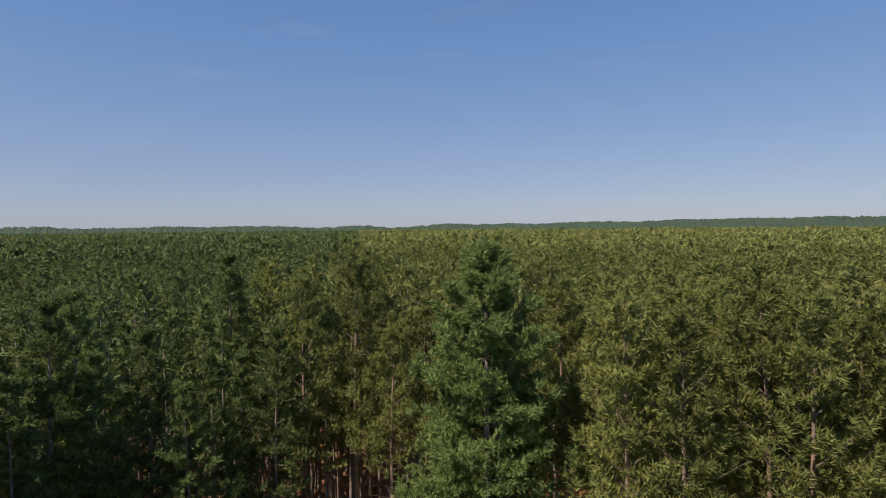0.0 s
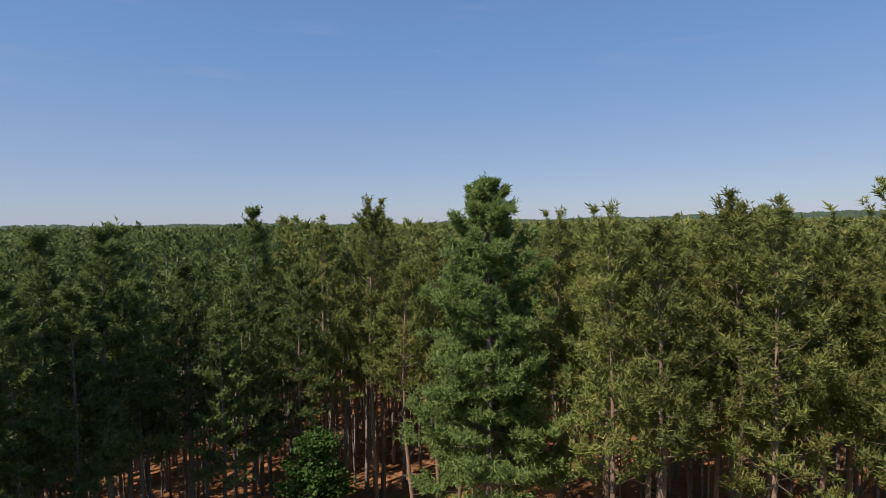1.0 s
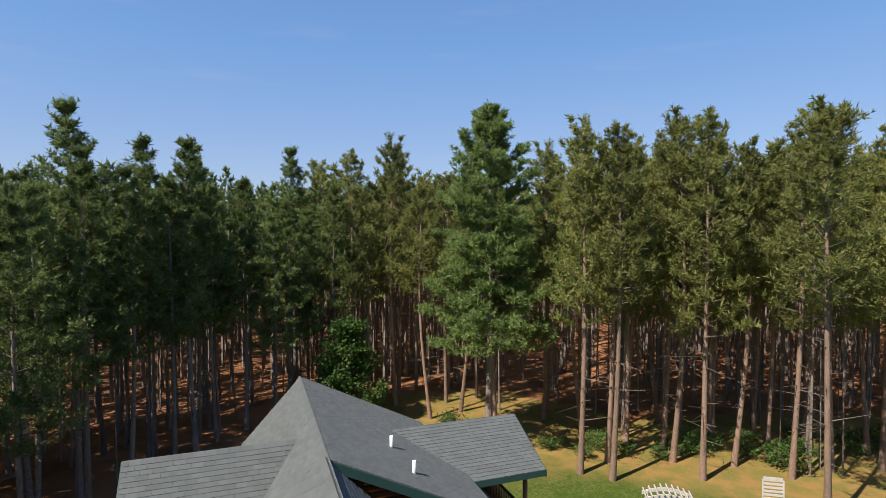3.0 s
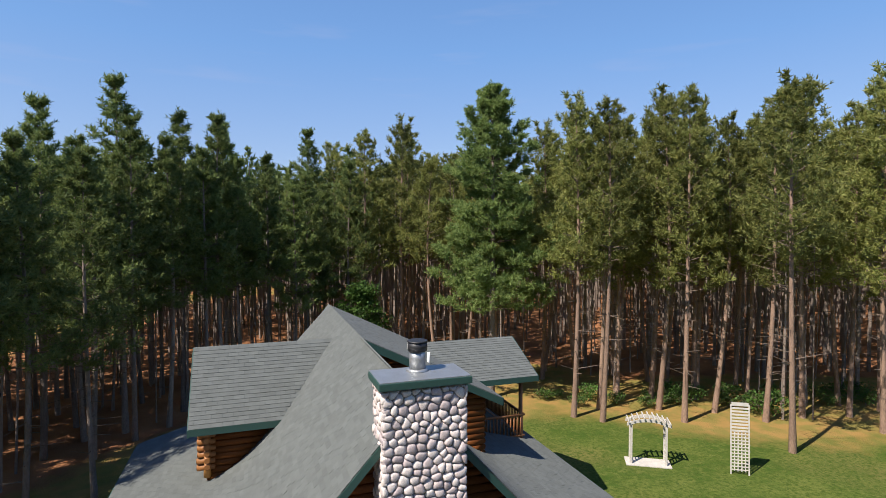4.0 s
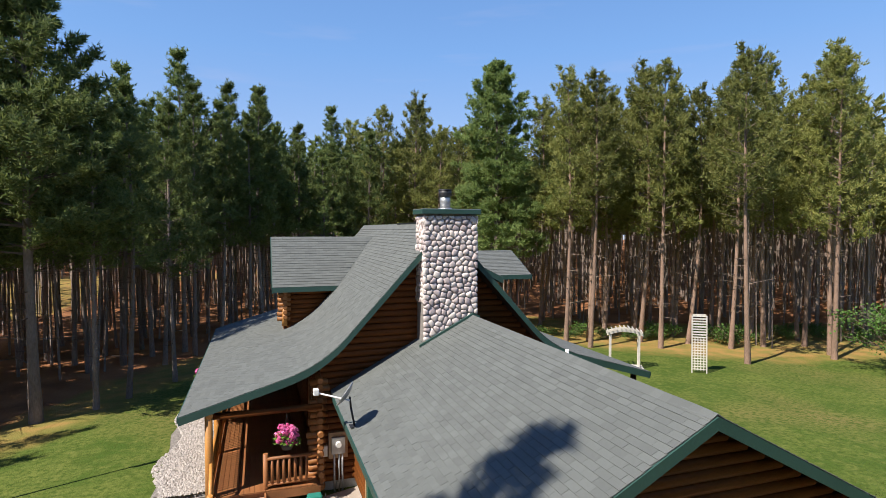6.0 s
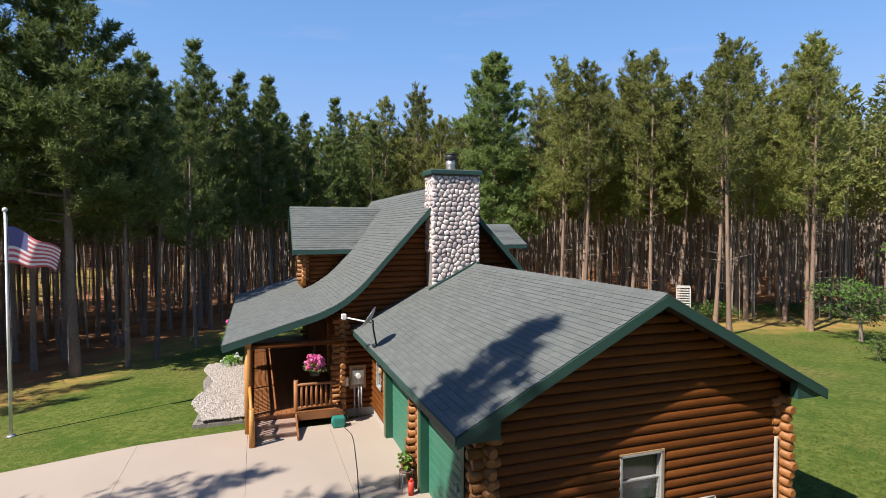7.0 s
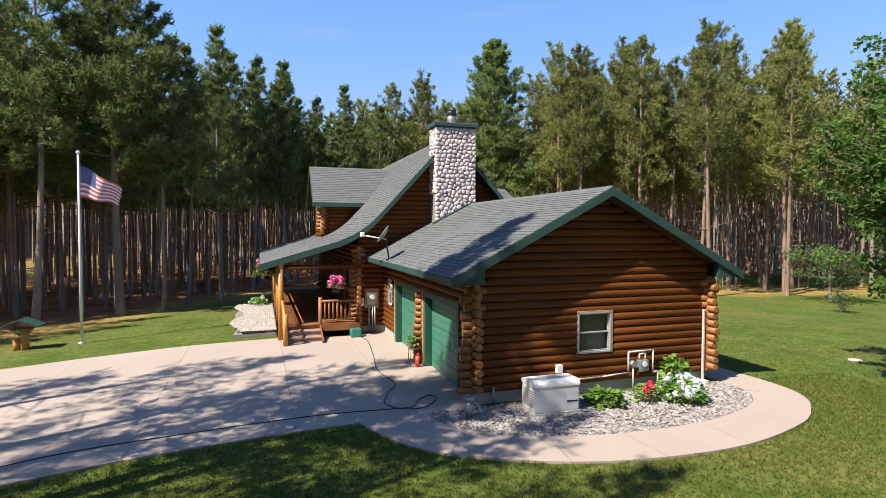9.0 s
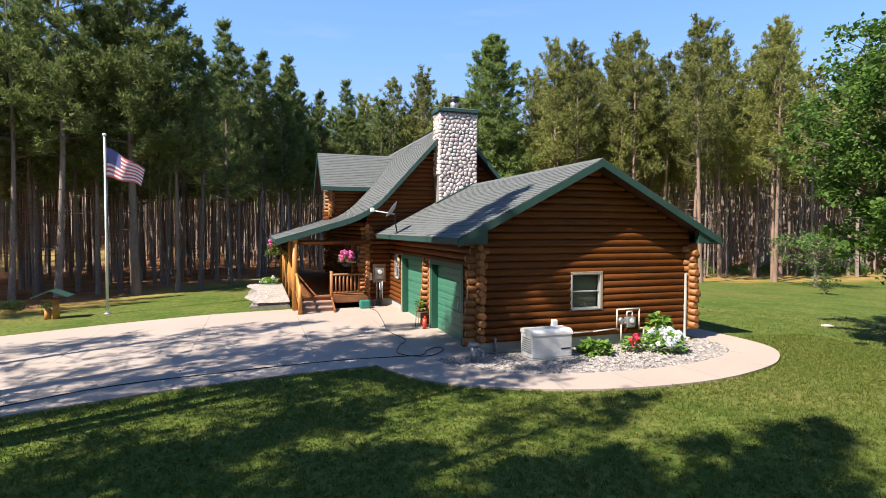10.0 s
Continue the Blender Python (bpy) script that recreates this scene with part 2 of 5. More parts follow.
def build_ground():
    def axis(lo, hi, c):
        near = list(np.arange(lo, hi + 0.01, 0.75))
        far = [c * 1.28 ** k for k in range(1, 19)]
        return np.array([lo - f for f in reversed(far)] + near + [hi + f for f in far])
    xs, ys = axis(-50, 60, 4.0), axis(-30, 60, 4.0)
    verts = [(x, y, ground_z(x, y) + 0.05 * noise.noise((x * 0.15, y * 0.15, 0)) * smooth(12, 26, math.hypot(x + 1, y - 6))) for y in ys for x in xs]
    nx, ny = len(xs), len(ys)
    faces = [(j * nx + i, j * nx + i + 1, (j + 1) * nx + i + 1, (j + 1) * nx + i) for j in range(ny - 1) for i in range(nx - 1)]
    me = bpy.data.meshes.new("ground")
    me.from_pydata(verts, [], faces)
    me.shade_smooth()
    at = me.attributes.new("lawn", "FLOAT", "POINT")
    at.data.foreach_set("value", [max(-4.0, min(9.0, max(min(inside(LAWN, v[0], v[1]), math.hypot(v[0] - 12.0, v[1] - 37.5) - 4.5), min(0.4, inside(CLEARING, v[0], v[1])), min(0.9, inside(FRINGE, v[0], v[1]))))) for v in verts])
    m = bpy.data.materials.new("lawn_and_forest_floor")
    m.use_nodes = True
    n, l = m.node_tree.nodes, m.node_tree.links
    b = n["Principled BSDF"]
    b.inputs["Roughness"].default_value, b.inputs["Specular IOR Level"].default_value = 0.95, 0.15
    geo = n.new("ShaderNodeNewGeometry")
    att = n.new("ShaderNodeAttribute")
    att.attribute_name = "lawn"

    def tex(scale, detail=4):
        t = n.new("ShaderNodeTexNoise")
        t.inputs["Scale"].default_value, t.inputs["Detail"].default_value = scale, detail
        l.new(geo.outputs["Position"], t.inputs["Vector"])
        return t.outputs[0]

    def ramp(src, a, bb, c0, c1):
        r = n.new("ShaderNodeMapRange")
        r.inputs[1].default_value, r.inputs[2].default_value = a, bb
        l.new(src, r.inputs[0])
        x = n.new("ShaderNodeMix")
        x.data_type = "RGBA"
        for k, c in ((6, c0), (7, c1)):
            if isinstance(c, tuple):
                x.inputs[k].default_value = (*c, 1)
            else:
                l.new(c, x.inputs[k])
        l.new(r.outputs[0], x.inputs[0])
        return x.outputs[2]
    grass = ramp(tex(0.5), 0.35, 0.68, (0.05, 0.09, 0.012), (0.115, 0.138, 0.028))
    grass = ramp(tex(2.6, 6), 0.45, 0.72, grass, (0.125, 0.145, 0.032))
    grass = ramp(tex(0.13, 5), 0.5, 0.72, grass, (0.155, 0.135, 0.042))
    grass = ramp(tex(6.0, 7), 0.42, 0.66, grass, (0.05, 0.08, 0.011))
    needles = ramp(tex(0.35), 0.35, 0.65, (0.17, 0.072, 0.034), (0.38, 0.17, 0.08))
    needles = ramp(tex(12.0), 0.4, 0.75, needles, (0.29, 0.14, 0.065))
    worn = ramp(tex(0.9), 0.4, 0.6, (0.3, 0.185, 0.06), (0.2, 0.165, 0.045))
    wob = n.new("ShaderNodeMath")
    wob.operation = "MULTIPLY_ADD"
    l.new(tex(0.6, 5), wob.inputs[0])
    wob.inputs[1].default_value = 4.5
    l.new(att.outputs["Fac"], wob.inputs[2])
    c = ramp(wob.outputs[0], 1.0, 2.4, needles, worn)
    c = ramp(wob.outputs[0], 3.6, 6.2, c, grass)
    l.new(c, b.inputs["Base Color"])
    bp = n.new("ShaderNodeBump")
    bp.inputs["Strength"].default_value, bp.inputs["Distance"].default_value = 0.7, 0.06
    l.new(tex(14.0), bp.inputs["Height"])
    l.new(bp.outputs[0], b.inputs["Normal"])
    me.materials.append(m)
    return tagged(new("ground", me), "green mown lawn turning to rust-brown needle floor under pines", "ground", kind="structure")


build_ground()


# ---------- trees ----------
def soup(name, tris, mat):
    """A mesh from an array of loose triangles (n, 3, 3)."""
    tris = np.asarray(tris, dtype=np.float32)
    k = len(tris)
    me = bpy.data.meshes.new(name)
    me.vertices.add(3 * k)
    me.loops.add(3 * k)
    me.polygons.add(k)
    me.vertices.foreach_set("co", tris.ravel())
    me.loops.foreach_set("vertex_index", np.arange(3 * k, dtype=np.int32))
    me.polygons.foreach_set("loop_start", np.arange(0, 3 * k, 3, dtype=np.int32))
    me.update(calc_edges=True)
    me.materials.append(mat)
    return me


def tufts(rng, pos, way, blades, length, width, spread):
    """Needle tufts: at each place, blades fanned about a direction. Returns triangles."""
    pos, way = np.repeat(pos, blades, axis=0), np.repeat(way, blades, axis=0)
    k = len(pos)
    d = way + rng.normal(0, spread, (k, 3))
    d /= np.linalg.norm(d, axis=1)[:, None]
    s = np.cross(d, rng.normal(0, 1, (k, 3)))
    s /= np.linalg.norm(s, axis=1)[:, None] + 1e-9
    ln = length * rng.uniform(0.7, 1.25, (k, 1))
    w = width * rng.uniform(0.7, 1.3, (k, 1))
    base = pos + rng.normal(0, length * 0.24, (k, 3))
    return np.stack([base - s * w / 2, base + s * w / 2, base + d * ln], axis=1)


def limb_tris(a, b, r0, r1, seg=4):
    a, b = np.array(a, float), np.array(b, float)
    d = (b - a) / (np.linalg.norm(b - a) + 1e-9)
    u = np.cross(d, (0.3, 0.2, 0.93))
    u /= np.linalg.norm(u) + 1e-9
    v = np.cross(d, u)
    ang = [2 * math.pi * i / seg for i in range(seg)]
    ra = [a + r0 * (math.cos(t) * u + math.sin(t) * v) for t in ang]
    rb = [b + r1 * (math.cos(t) * u + math.sin(t) * v) for t in ang]
    out = []
    for i in range(seg):
        j = (i + 1) % seg
        out += [(ra[i], ra[j], rb[j]), (ra[i], rb[j], rb[i])]
    return out


def trunk_mesh(name, height, radius, mat, rng, seg=8, lean=0.25):
    bm = B()
    rows, last = [], None
    bend = rng.normal(0, lean, 2)
    for i in range(9):
        t = i / 8
        z = t * height * 0.97
        r = radius * (1.25 - 0.25 * min(1, t * 12)) * (1 - t) ** 0.75 + 0.015
        c = Vector((bend[0] * math.sin(t * 3), bend[1] * math.sin(t * 2.4), z - 0.15))
        ring = [bm.verts.new(c + Vector((r * math.cos(2 * math.pi * k / seg), r * math.sin(2 * math.pi * k / seg), 0))) for k in range(seg)]
        if last:
            for k in range(seg):
                bm.faces.new((last[k], last[(k + 1) % seg], ring[(k + 1) % seg], ring[k])).smooth = True
        last = ring
    return mesh_from(name, bm, mat), (lambda z: np.array([bend[0] * math.sin(z / height * 3 / 0.97), bend[1] * math.sin(z / height * 2.4 / 0.97), 0]))


def shoots(rng, base, way, count, reach, needle, width):
    """Bottle-brush shoots: needles set all round a short axis, leaning forward along it. Returns triangles."""
    base, way, reach = (np.repeat(np.asarray(q), count, axis=0) for q in (base, way, reach))
    k = len(base)
    out = np.cross(way, rng.normal(0, 1, (k, 3)))
    out /= np.linalg.norm(out, axis=1)[:, None] + 1e-9
    u = rng.uniform(0, 1, (k, 1))
    d = way * (0.45 + 0.8 * u ** 3) + out * 0.85
    d /= np.linalg.norm(d, axis=1)[:, None]
    s = np.cross(d, rng.normal(0, 1, (k, 3)))
    s /= np.linalg.norm(s, axis=1)[:, None] + 1e-9
    w, ln = width * rng.uniform(0.7, 1.3, (k, 1)), needle * rng.uniform(0.75, 1.25, (k, 1))
    p = base + way * reach[:, None] * u
    return np.stack([p - s * w / 2, p + s * w / 2, p + d * ln], axis=1)


# the habit of each kind: how far limbs rise, how the crown narrows, how flat the boughs lie
HABIT = {"red": dict(taper=0.66, least=0.17, low=0.05, steep=1.9, curl=0.4, flat=0.34, lift=1.0, loose=0.36),
         "white": dict(taper=1.0, least=0.08, low=0.0, steep=1.5, curl=0.4, flat=0.3, lift=0.6, loose=0.28),
         "hero": dict(taper=0.72, least=0.05, low=-0.08, steep=1.3, curl=0.28, flat=0.34, lift=0.35, loose=0.2)}


def crown_of(kind, height, base, reach, rng, branches, clumps, per, count, needle, width, length, off, whorl=0):
    """Limbs and needle shoots of a pine crown: (wood triangles, needle triangles)."""
    hb = HABIT[kind]
    pos, way, lens, wood = [], [], [], []
    for i in range(branches):
        t = ((i + rng.uniform(0, 1)) / branches) ** 0.95
        if whorl:
            t = min(0.97, (math.floor(t * whorl) + 0.5 + rng.normal(0, 0.08)) / whorl)
        z = base + max(0.0, t) * (height - base) * 0.96
        prof = max(hb["least"], (1 - t) ** hb["taper"] * (0.7 + 0.3 * min(1, t * 5)))
        ln = reach * prof * rng.uniform(0.6, 1.2)
        a = i * 2.4 + rng.uniform(-0.6, 0.6)
        up = hb["low"] + hb["steep"] * t ** 2.2 + rng.uniform(-0.1, 0.12)
        o = off(z) + (0, 0, z)
        head = np.array((math.cos(a), math.sin(a), 0))
        side = np.array((-math.sin(a), math.cos(a), 0))

        def along(s):
            return o + ln * s * head + np.array((0, 0, ln * (up * s + hb["curl"] * s * s)))
        wood += limb_tris(along(0), along(0.5), 0.016 + 0.012 * ln, 0.014, 3)
        wood += limb_tris(along(0.5), along(0.97), 0.014, 0.005, 3)
        for c in range(max(2, int(round(clumps * (0.5 + 0.5 * prof) * rng.uniform(0.8, 1.2))))):
            s = 1.0 if c == 0 else 1 - 0.68 * rng.uniform(0, 1) ** 1.15
            sp = ln * hb["flat"] * (1.1 - s * 0.75)
            q = along(s) + side * rng.normal(0, sp) + np.array((0, 0, rng.normal(0, 0.03 * ln)))
            for k in range(per):
                w = head * rng.uniform(0.1, 0.75) + side * rng.normal(0, 0.5) + np.array((0, 0, hb["lift"] + 0.5 * t)) + rng.normal(0, hb["loose"], 3)
                pos.append(q + rng.normal(0, 0.15 - 0.08 * t, 3) * (1, 1, 0.45))
                way.append(w / np.linalg.norm(w))
                lens.append(length * rng.uniform(0.6, 1.3) * (1.1 - 0.6 * t))
    # the leader and its candles
    for c in range(7 if per > 2 else 3):
        z = height * (1 - 0.011 * c) - length
        pos.append(off(z) + (rng.normal(0, 0.02 + 0.05 * c), rng.normal(0, 0.02 + 0.05 * c), z))
        w = np.array((rng.normal(0, 0.12 + 0.09 * c), rng.normal(0, 0.12 + 0.09 * c), 1.0))
        way.append(w / np.linalg.norm(w))
        lens.append(length * 1.15)
    return wood, shoots(rng, pos, way, count, lens, needle, width)


def pine(kind, height, base, reach, seed, branches, clumps, per, count, mats, radius=0.16, dead=10, label="", whorl=0, needle=0.25, width=0.068, length=0.55):
    """A pine: bare tapered trunk, dead lower limbs, living limbs that end in upturned needle shoots."""
    rng = np.random.default_rng(seed)
    e = thing("pine_tree", (0, 0, 0), label, "tree")
    tm, off = trunk_mesh("trunk", height, radius, mats[0], rng)
    part("trunk", tm, None, e)
    wood, tri = crown_of(kind, height, base, reach, rng, branches, clumps, per, count, needle, width, length, off, whorl)
    for i in range(dead):
        z = rng.uniform(base * 0.3, base + 0.15 * height)
        a = rng.uniform(0, 2 * math.pi)
        ln = rng.uniform(0.4, 1.9)
        o = off(z) + (0, 0, z)
        wood += limb_tris(o, o + ln * np.array((math.cos(a), math.sin(a), rng.uniform(-0.2, 0.3))), 0.028, 0.007, 3)
    tagged(part("branchwork", soup("branchwork", wood, mats[1]), None, e), kind="stuff")
    part("crown", soup("crown", tri, mats[2]), None, e)
    return e


def scaled(x, y, z, s, turn, tall=1.0):
    return pose(x, y, z, 0, 0, turn) @ Matrix.Diagonal((s, s, s * tall, 1))


RED_LABEL = "tall red pine with bare reddish trunk and olive-green tufted crown"
WHITE_LABEL = "tall dark white pine with dense layered crown and grey trunk"
RED = [pine("red", 19.5, b, r, 10 + i, 50, 9, 4, 9, (M_BARK_RED, M_BRANCH, M_NEEDLE_RED), 0.155, 26, RED_LABEL)
       for i, (b, r) in enumerate(((8.0, 2.9), (9.4, 2.7), (7.4, 3.0), (10.2, 2.8)))]
WHITE = [pine("white", 19.5, b, r, 30 + i, 64, 9, 4, 9, (M_BARK_WHITE, M_BRANCH, M_NEEDLE_WHITE), 0.15, 22, WHITE_LABEL, 13)
         for i, (b, r) in enumerate(((7.6, 3.3), (8.6, 3.0), (6.8, 3.5)))]
# trees with thinner crowns round the drive
OPEN_PINE = [pine("white", 19.5, 8.0, 3.1, 41, 40, 7, 3, 6, (M_BARK_WHITE, M_BRANCH, M_NEEDLE_WHITE), 0.17, 18, "tall white pine with an open airy crown beside the drive", 12)]
HERO = pine("hero", 22.6, 6.0, 5.0, 50, 136, 22, 5, 11, (M_BARK_WHITE, M_BRANCH, M_NEEDLE_HERO), 0.26, 6, "large bright-green white pine with layered drooping boughs", 17, length=0.5)
HERO.matrix_basis = scaled(12.2, 35.3, ground_z(12.2, 35.3), 1.0, 40)
BIG = pine("white", 20.5, 7.0, 5.0, 51, 100, 20, 5, 11, (M_BARK_WHITE, M_BRANCH, M_NEEDLE_WHITE), 0.22, 14, "very large dark white pine at the lawn's edge", 14, length=0.5)
BIG.matrix_basis = scaled(-15.3, 21.6, ground_z(-15.3, 21.6), 1.0, 10)

U, V = Vector((0.60, 0.80)), Vector((0.80, -0.60))
rng = np.random.default_rng(5)
# single trees that stand out: place, height, kind (0 to 3 red, 4 to 6 white)
PICKED = [(15.5, 29.6, 20.0, 0), (16.7, 28.2, 19.3, 1), (21.6, 26.6, 20.3, 2), (23.5, 20.8, 19.6, 3), (26.6, 25.1, 19.2, 0), (31.5, 21.3, 20.5, 1), (30.5, 20.3, 19.4, 2), (35.5, 24.0, 21.6, 0),
          (-11.2, 36.2, 21.3, 4), (-8.4, 39.4, 19.9, 5), (-6.0, 43.7, 20.5, 6), (1.2, 52.0, 19.8, 4), (3.7, 55.7, 20.4, 1), (9.5, 48.2, 20.2, 0),
          (10.3, 41.7, 17.6, 3), (12.7, 44.9, 18.4, 1), (13.0, 42.4, 17.9, 3), (14.4, 38.9, 18.2, 1), (18.1, 30.6, 18.8, 3), (-13.3, 22.6, 14.8, 5), (-12.3, 24.2, 14.2, 4), (-10.6, 27.0, 14.6, 6), (-18.6, 20.0, 18.6, 4)]
used = set()


def plant(src, x, y, tall, turn):
    m = scaled(x, y, ground_z(x, y), tall / 19.5, turn)
    if src not in used:
        used.add(src)
        src.matrix_basis = m
        return src
    return copy_thing(src, m)


# trees behind the way that throw their shade over drive and lawn
SHADE = [(-14.9, -2.9, 20.5, 4), (-22.5, -2.2, 19.5, 7), (-27.0, 0.8, 20.0, 7), (-14.2, -8.6, 17.5, 7), (-17.8, -11.4, 19.0, 5), (-12.6, -15.6, 18.0, 7), (-7.0, -18.6, 18.5, 7), (-3.5, -21.8, 17.5, 7), (-23.5, -9.0, 20.0, 5), (-19.6, -7.4, 18.5, 7), (-21.0, -12.0, 19.0, 5), (-15.6, -13.2, 18.5, 7), (-14.6, -11.9, 17.0, 5), (5.5, -22.0, 18.0, 7), (-18.8, -4.4, 19.0, 7), (-17.8, -1.7, 18.0, 7), (-24.8, -11.6, 19.0, 5), (-20.4, -10.0, 18.5, 5), (-26.5, -6.2, 19.5, 7), (-12.2, -10.9, 17.0, 5), (-24.2, -4.4, 19.0, 7), (-10.6, -18.2, 18.0, 7), (-27.0, 11.8, 18.0, 7), (-30.5, 9.6, 19.0, 7), (-33.0, 13.0, 18.5, 7), (-25.6, 14.6, 17.5, 7), (-13.4, -5.6, 16.5, 7), (-14.0, -2.3, 17.0, 5), (-16.6, 0.2, 18.0, 7), (-20.5, 1.6, 18.5, 7)]
for x, y, h, v in PICKED + SHADE:
    plant((RED + WHITE + OPEN_PINE)[v], x, y, h, 57 * x % 360)
NEAR, MID, FAR = [], [], []
for iu in range(-130, 330):
    for iv in range(-230, 230):
        p = U * (iu * 2.55 + 1.0 * math.sin(iv * 1.7)) + V * (iv * 2.9)
        x, y = p.x + rng.normal(0, 0.3), p.y + rng.normal(0, 0.3)
        gone = rng.uniform() < 0.1
        h, gap = rng.normal(18.2, 0.8), rng.uniform()
        d = math.hypot(x + 4, y + 4)
        if gone or d > 700 or abs(math.atan2(x + 2, y + 16) - 0.33) > 0.95 and d > 40:
            continue
        if inside(LAWN, x, y) > -0.4 or (inside(CLEARING, x, y) > 0 and gap > 0.1) or y < 6 - abs(x) * 0.3 or math.hypot(x - 12, y - 35) < 3 or math.hypot(x + 15.3, y - 21.6) < 3:
            continue
        if any(math.hypot(x - q[0], y - q[1]) < 1.7 for q in PICKED) or (iv == -4 and iu > 4):
            continue
        (NEAR if d < 75 else MID if d < 130 else FAR).append((x, y, h, d))
NEAR.sort(key=lambda q: q[3])
MID += NEAR[105:]
NEAR = NEAR[:105]


def is_dark(x, y, wob):
    """The plantation turns from red to white pine towards the west."""
    return x - 0.22 * (y - 30) < 2.0 + wob


for x, y, h, d in NEAR:
    dark = is_dark(x, y, rng.normal(0, 1.5))
    src = WHITE[int(rng.integers(3))] if dark else RED[int(rng.integers(4))]
    plant(src, x, y, h * (0.9 if dark else 1.04), float(rng.uniform(0, 360)))


def straight(z):
    return np.zeros(3)


def crown_set(kind, seed, lod):
    """A few crowns of one metre's height scale, to be set on many trunks."""
    branches, clumps, per, count, needle, width, length = lod
    out = []
    for i in range(5):
        rg = np.random.default_rng(seed + i)
        out.append(crown_of(kind, 18.5, rg.uniform(7.6, 10.0), rg.uniform(2.2, 2.7), rg, branches, clumps, per, count, needle, width, length, straight, 0)[1] / 18.5)
    return out


def joined_forest(name, places, lod, thick, label, stems=0):
    """Trees too many to count, as one sheet of trunks and crowns."""
    rg = np.random.default_rng(len(places))
    P = np.array(places)
    k = len(P)
    z0 = np.array([ground_z(*q[:2]) for q in P])
    e = thing(name, (0, 0, 0), label, "forest", kind="stuff")
    dark = np.array([is_dark(q[0], q[1], w) for q, w in zip(P, rg.normal(0, 4, k))])
    for sel, kind, mat in ((dark, "white", M_NEEDLE_WHITE), (~dark, "red", M_NEEDLE_RED)):
        Q, zz = P[sel], z0[sel]
        if not len(Q):
            continue
        crowns, pick, out = crown_set(kind, 90, lod), rg.integers(0, 5, len(Q)), []
        for v, c in enumerate(crowns):
            M, mz = Q[pick == v], zz[pick == v]
            if not len(M):
                continue
            a, wide = rg.uniform(0, 2 * math.pi, len(M)), M[:, 2] * rg.uniform(0.85, 1.15, len(M))
            ca, sa = (np.cos(a) * wide)[:, None, None], (np.sin(a) * wide)[:, None, None]
            X, Y, Z = c[None, :, :, 0], c[None, :, :, 1], c[None, :, :, 2]
            out.append(np.stack([X * ca - Y * sa + M[:, 0, None, None], X * sa + Y * ca + M[:, 1, None, None], Z * M[:, 2, None, None] + mz[:, None, None]], axis=-1).reshape(-1, 3, 3))
        part("crowns", soup("crowns", np.concatenate(out), mat), None, e)
    tri = []
    for (x, y, h, d), z in zip(P, z0):
        if d < 330:
            tri += limb_tris((x, y, z - 0.2), (x + rg.normal(0, 0.15), y + rg.normal(0, 0.15), z + h * 0.93), thick, 0.04, 5 if d < 130 else 3)
    # thin suppressed stems between the rows
    for i in range(stems):
        x, y = rg.uniform(-60, 75), rg.uniform(22, 115)
        if inside(LAWN, x, y) < -1.0 and inside(CLEARING, x, y) < 0:
            z, r = ground_z(x, y), rg.uniform(0.05, 0.11)
            tri += limb_tris((x, y, z - 0.2), (x + rg.normal(0, 0.3), y + rg.normal(0, 0.3), z + rg.uniform(9, 14)), r, 0.03, 5)
    if tri:
        part("trunks", soup("trunks", tri, M_BARK_WHITE), None, e)
    return e


thin = np.random.default_rng(3)
BEYOND = [q for q in FAR if q[3] >= 240 and thin.uniform() < 0.24]
FAR = [q for q in FAR if q[3] < 240 and thin.uniform() < 0.85]
joined_forest("pine_woods", MID, (30, 4.5, 1, 6, 0.5, 0.21, 0.85), 0.17, "dense plantation pines behind the front rows", 1000)
joined_forest("far_woods", FAR, (20, 3, 1, 2, 1.1, 0.65, 1.0), 0.2, "pine canopy of the further rows")
joined_forest("distant_woods", BEYOND, (9, 2, 1, 1, 2.3, 1.5, 2.0), 0.3, "far pine canopy reaching to the skyline")
# unseen pines added behind the way, to keep sky light off the gable wall
RING = []
for i in range(620):
    a = rng.uniform(radians(105), radians(325))
    r = rng.uniform(28 if a < radians(228) else 44, 70)
    x, y = -2 + r * math.sin(a), -2 + r * math.cos(a)
    if y < 6 and inside(CLEARING, x, y) < 0:
        RING.append((x, y, rng.normal(18.2, 1.0), 100.0))
joined_forest("clearing_woods", RING, (22, 2, 1, 4, 0.7, 0.3, 0.9), 0.17, "unseen pines added behind the camera to block sky light")


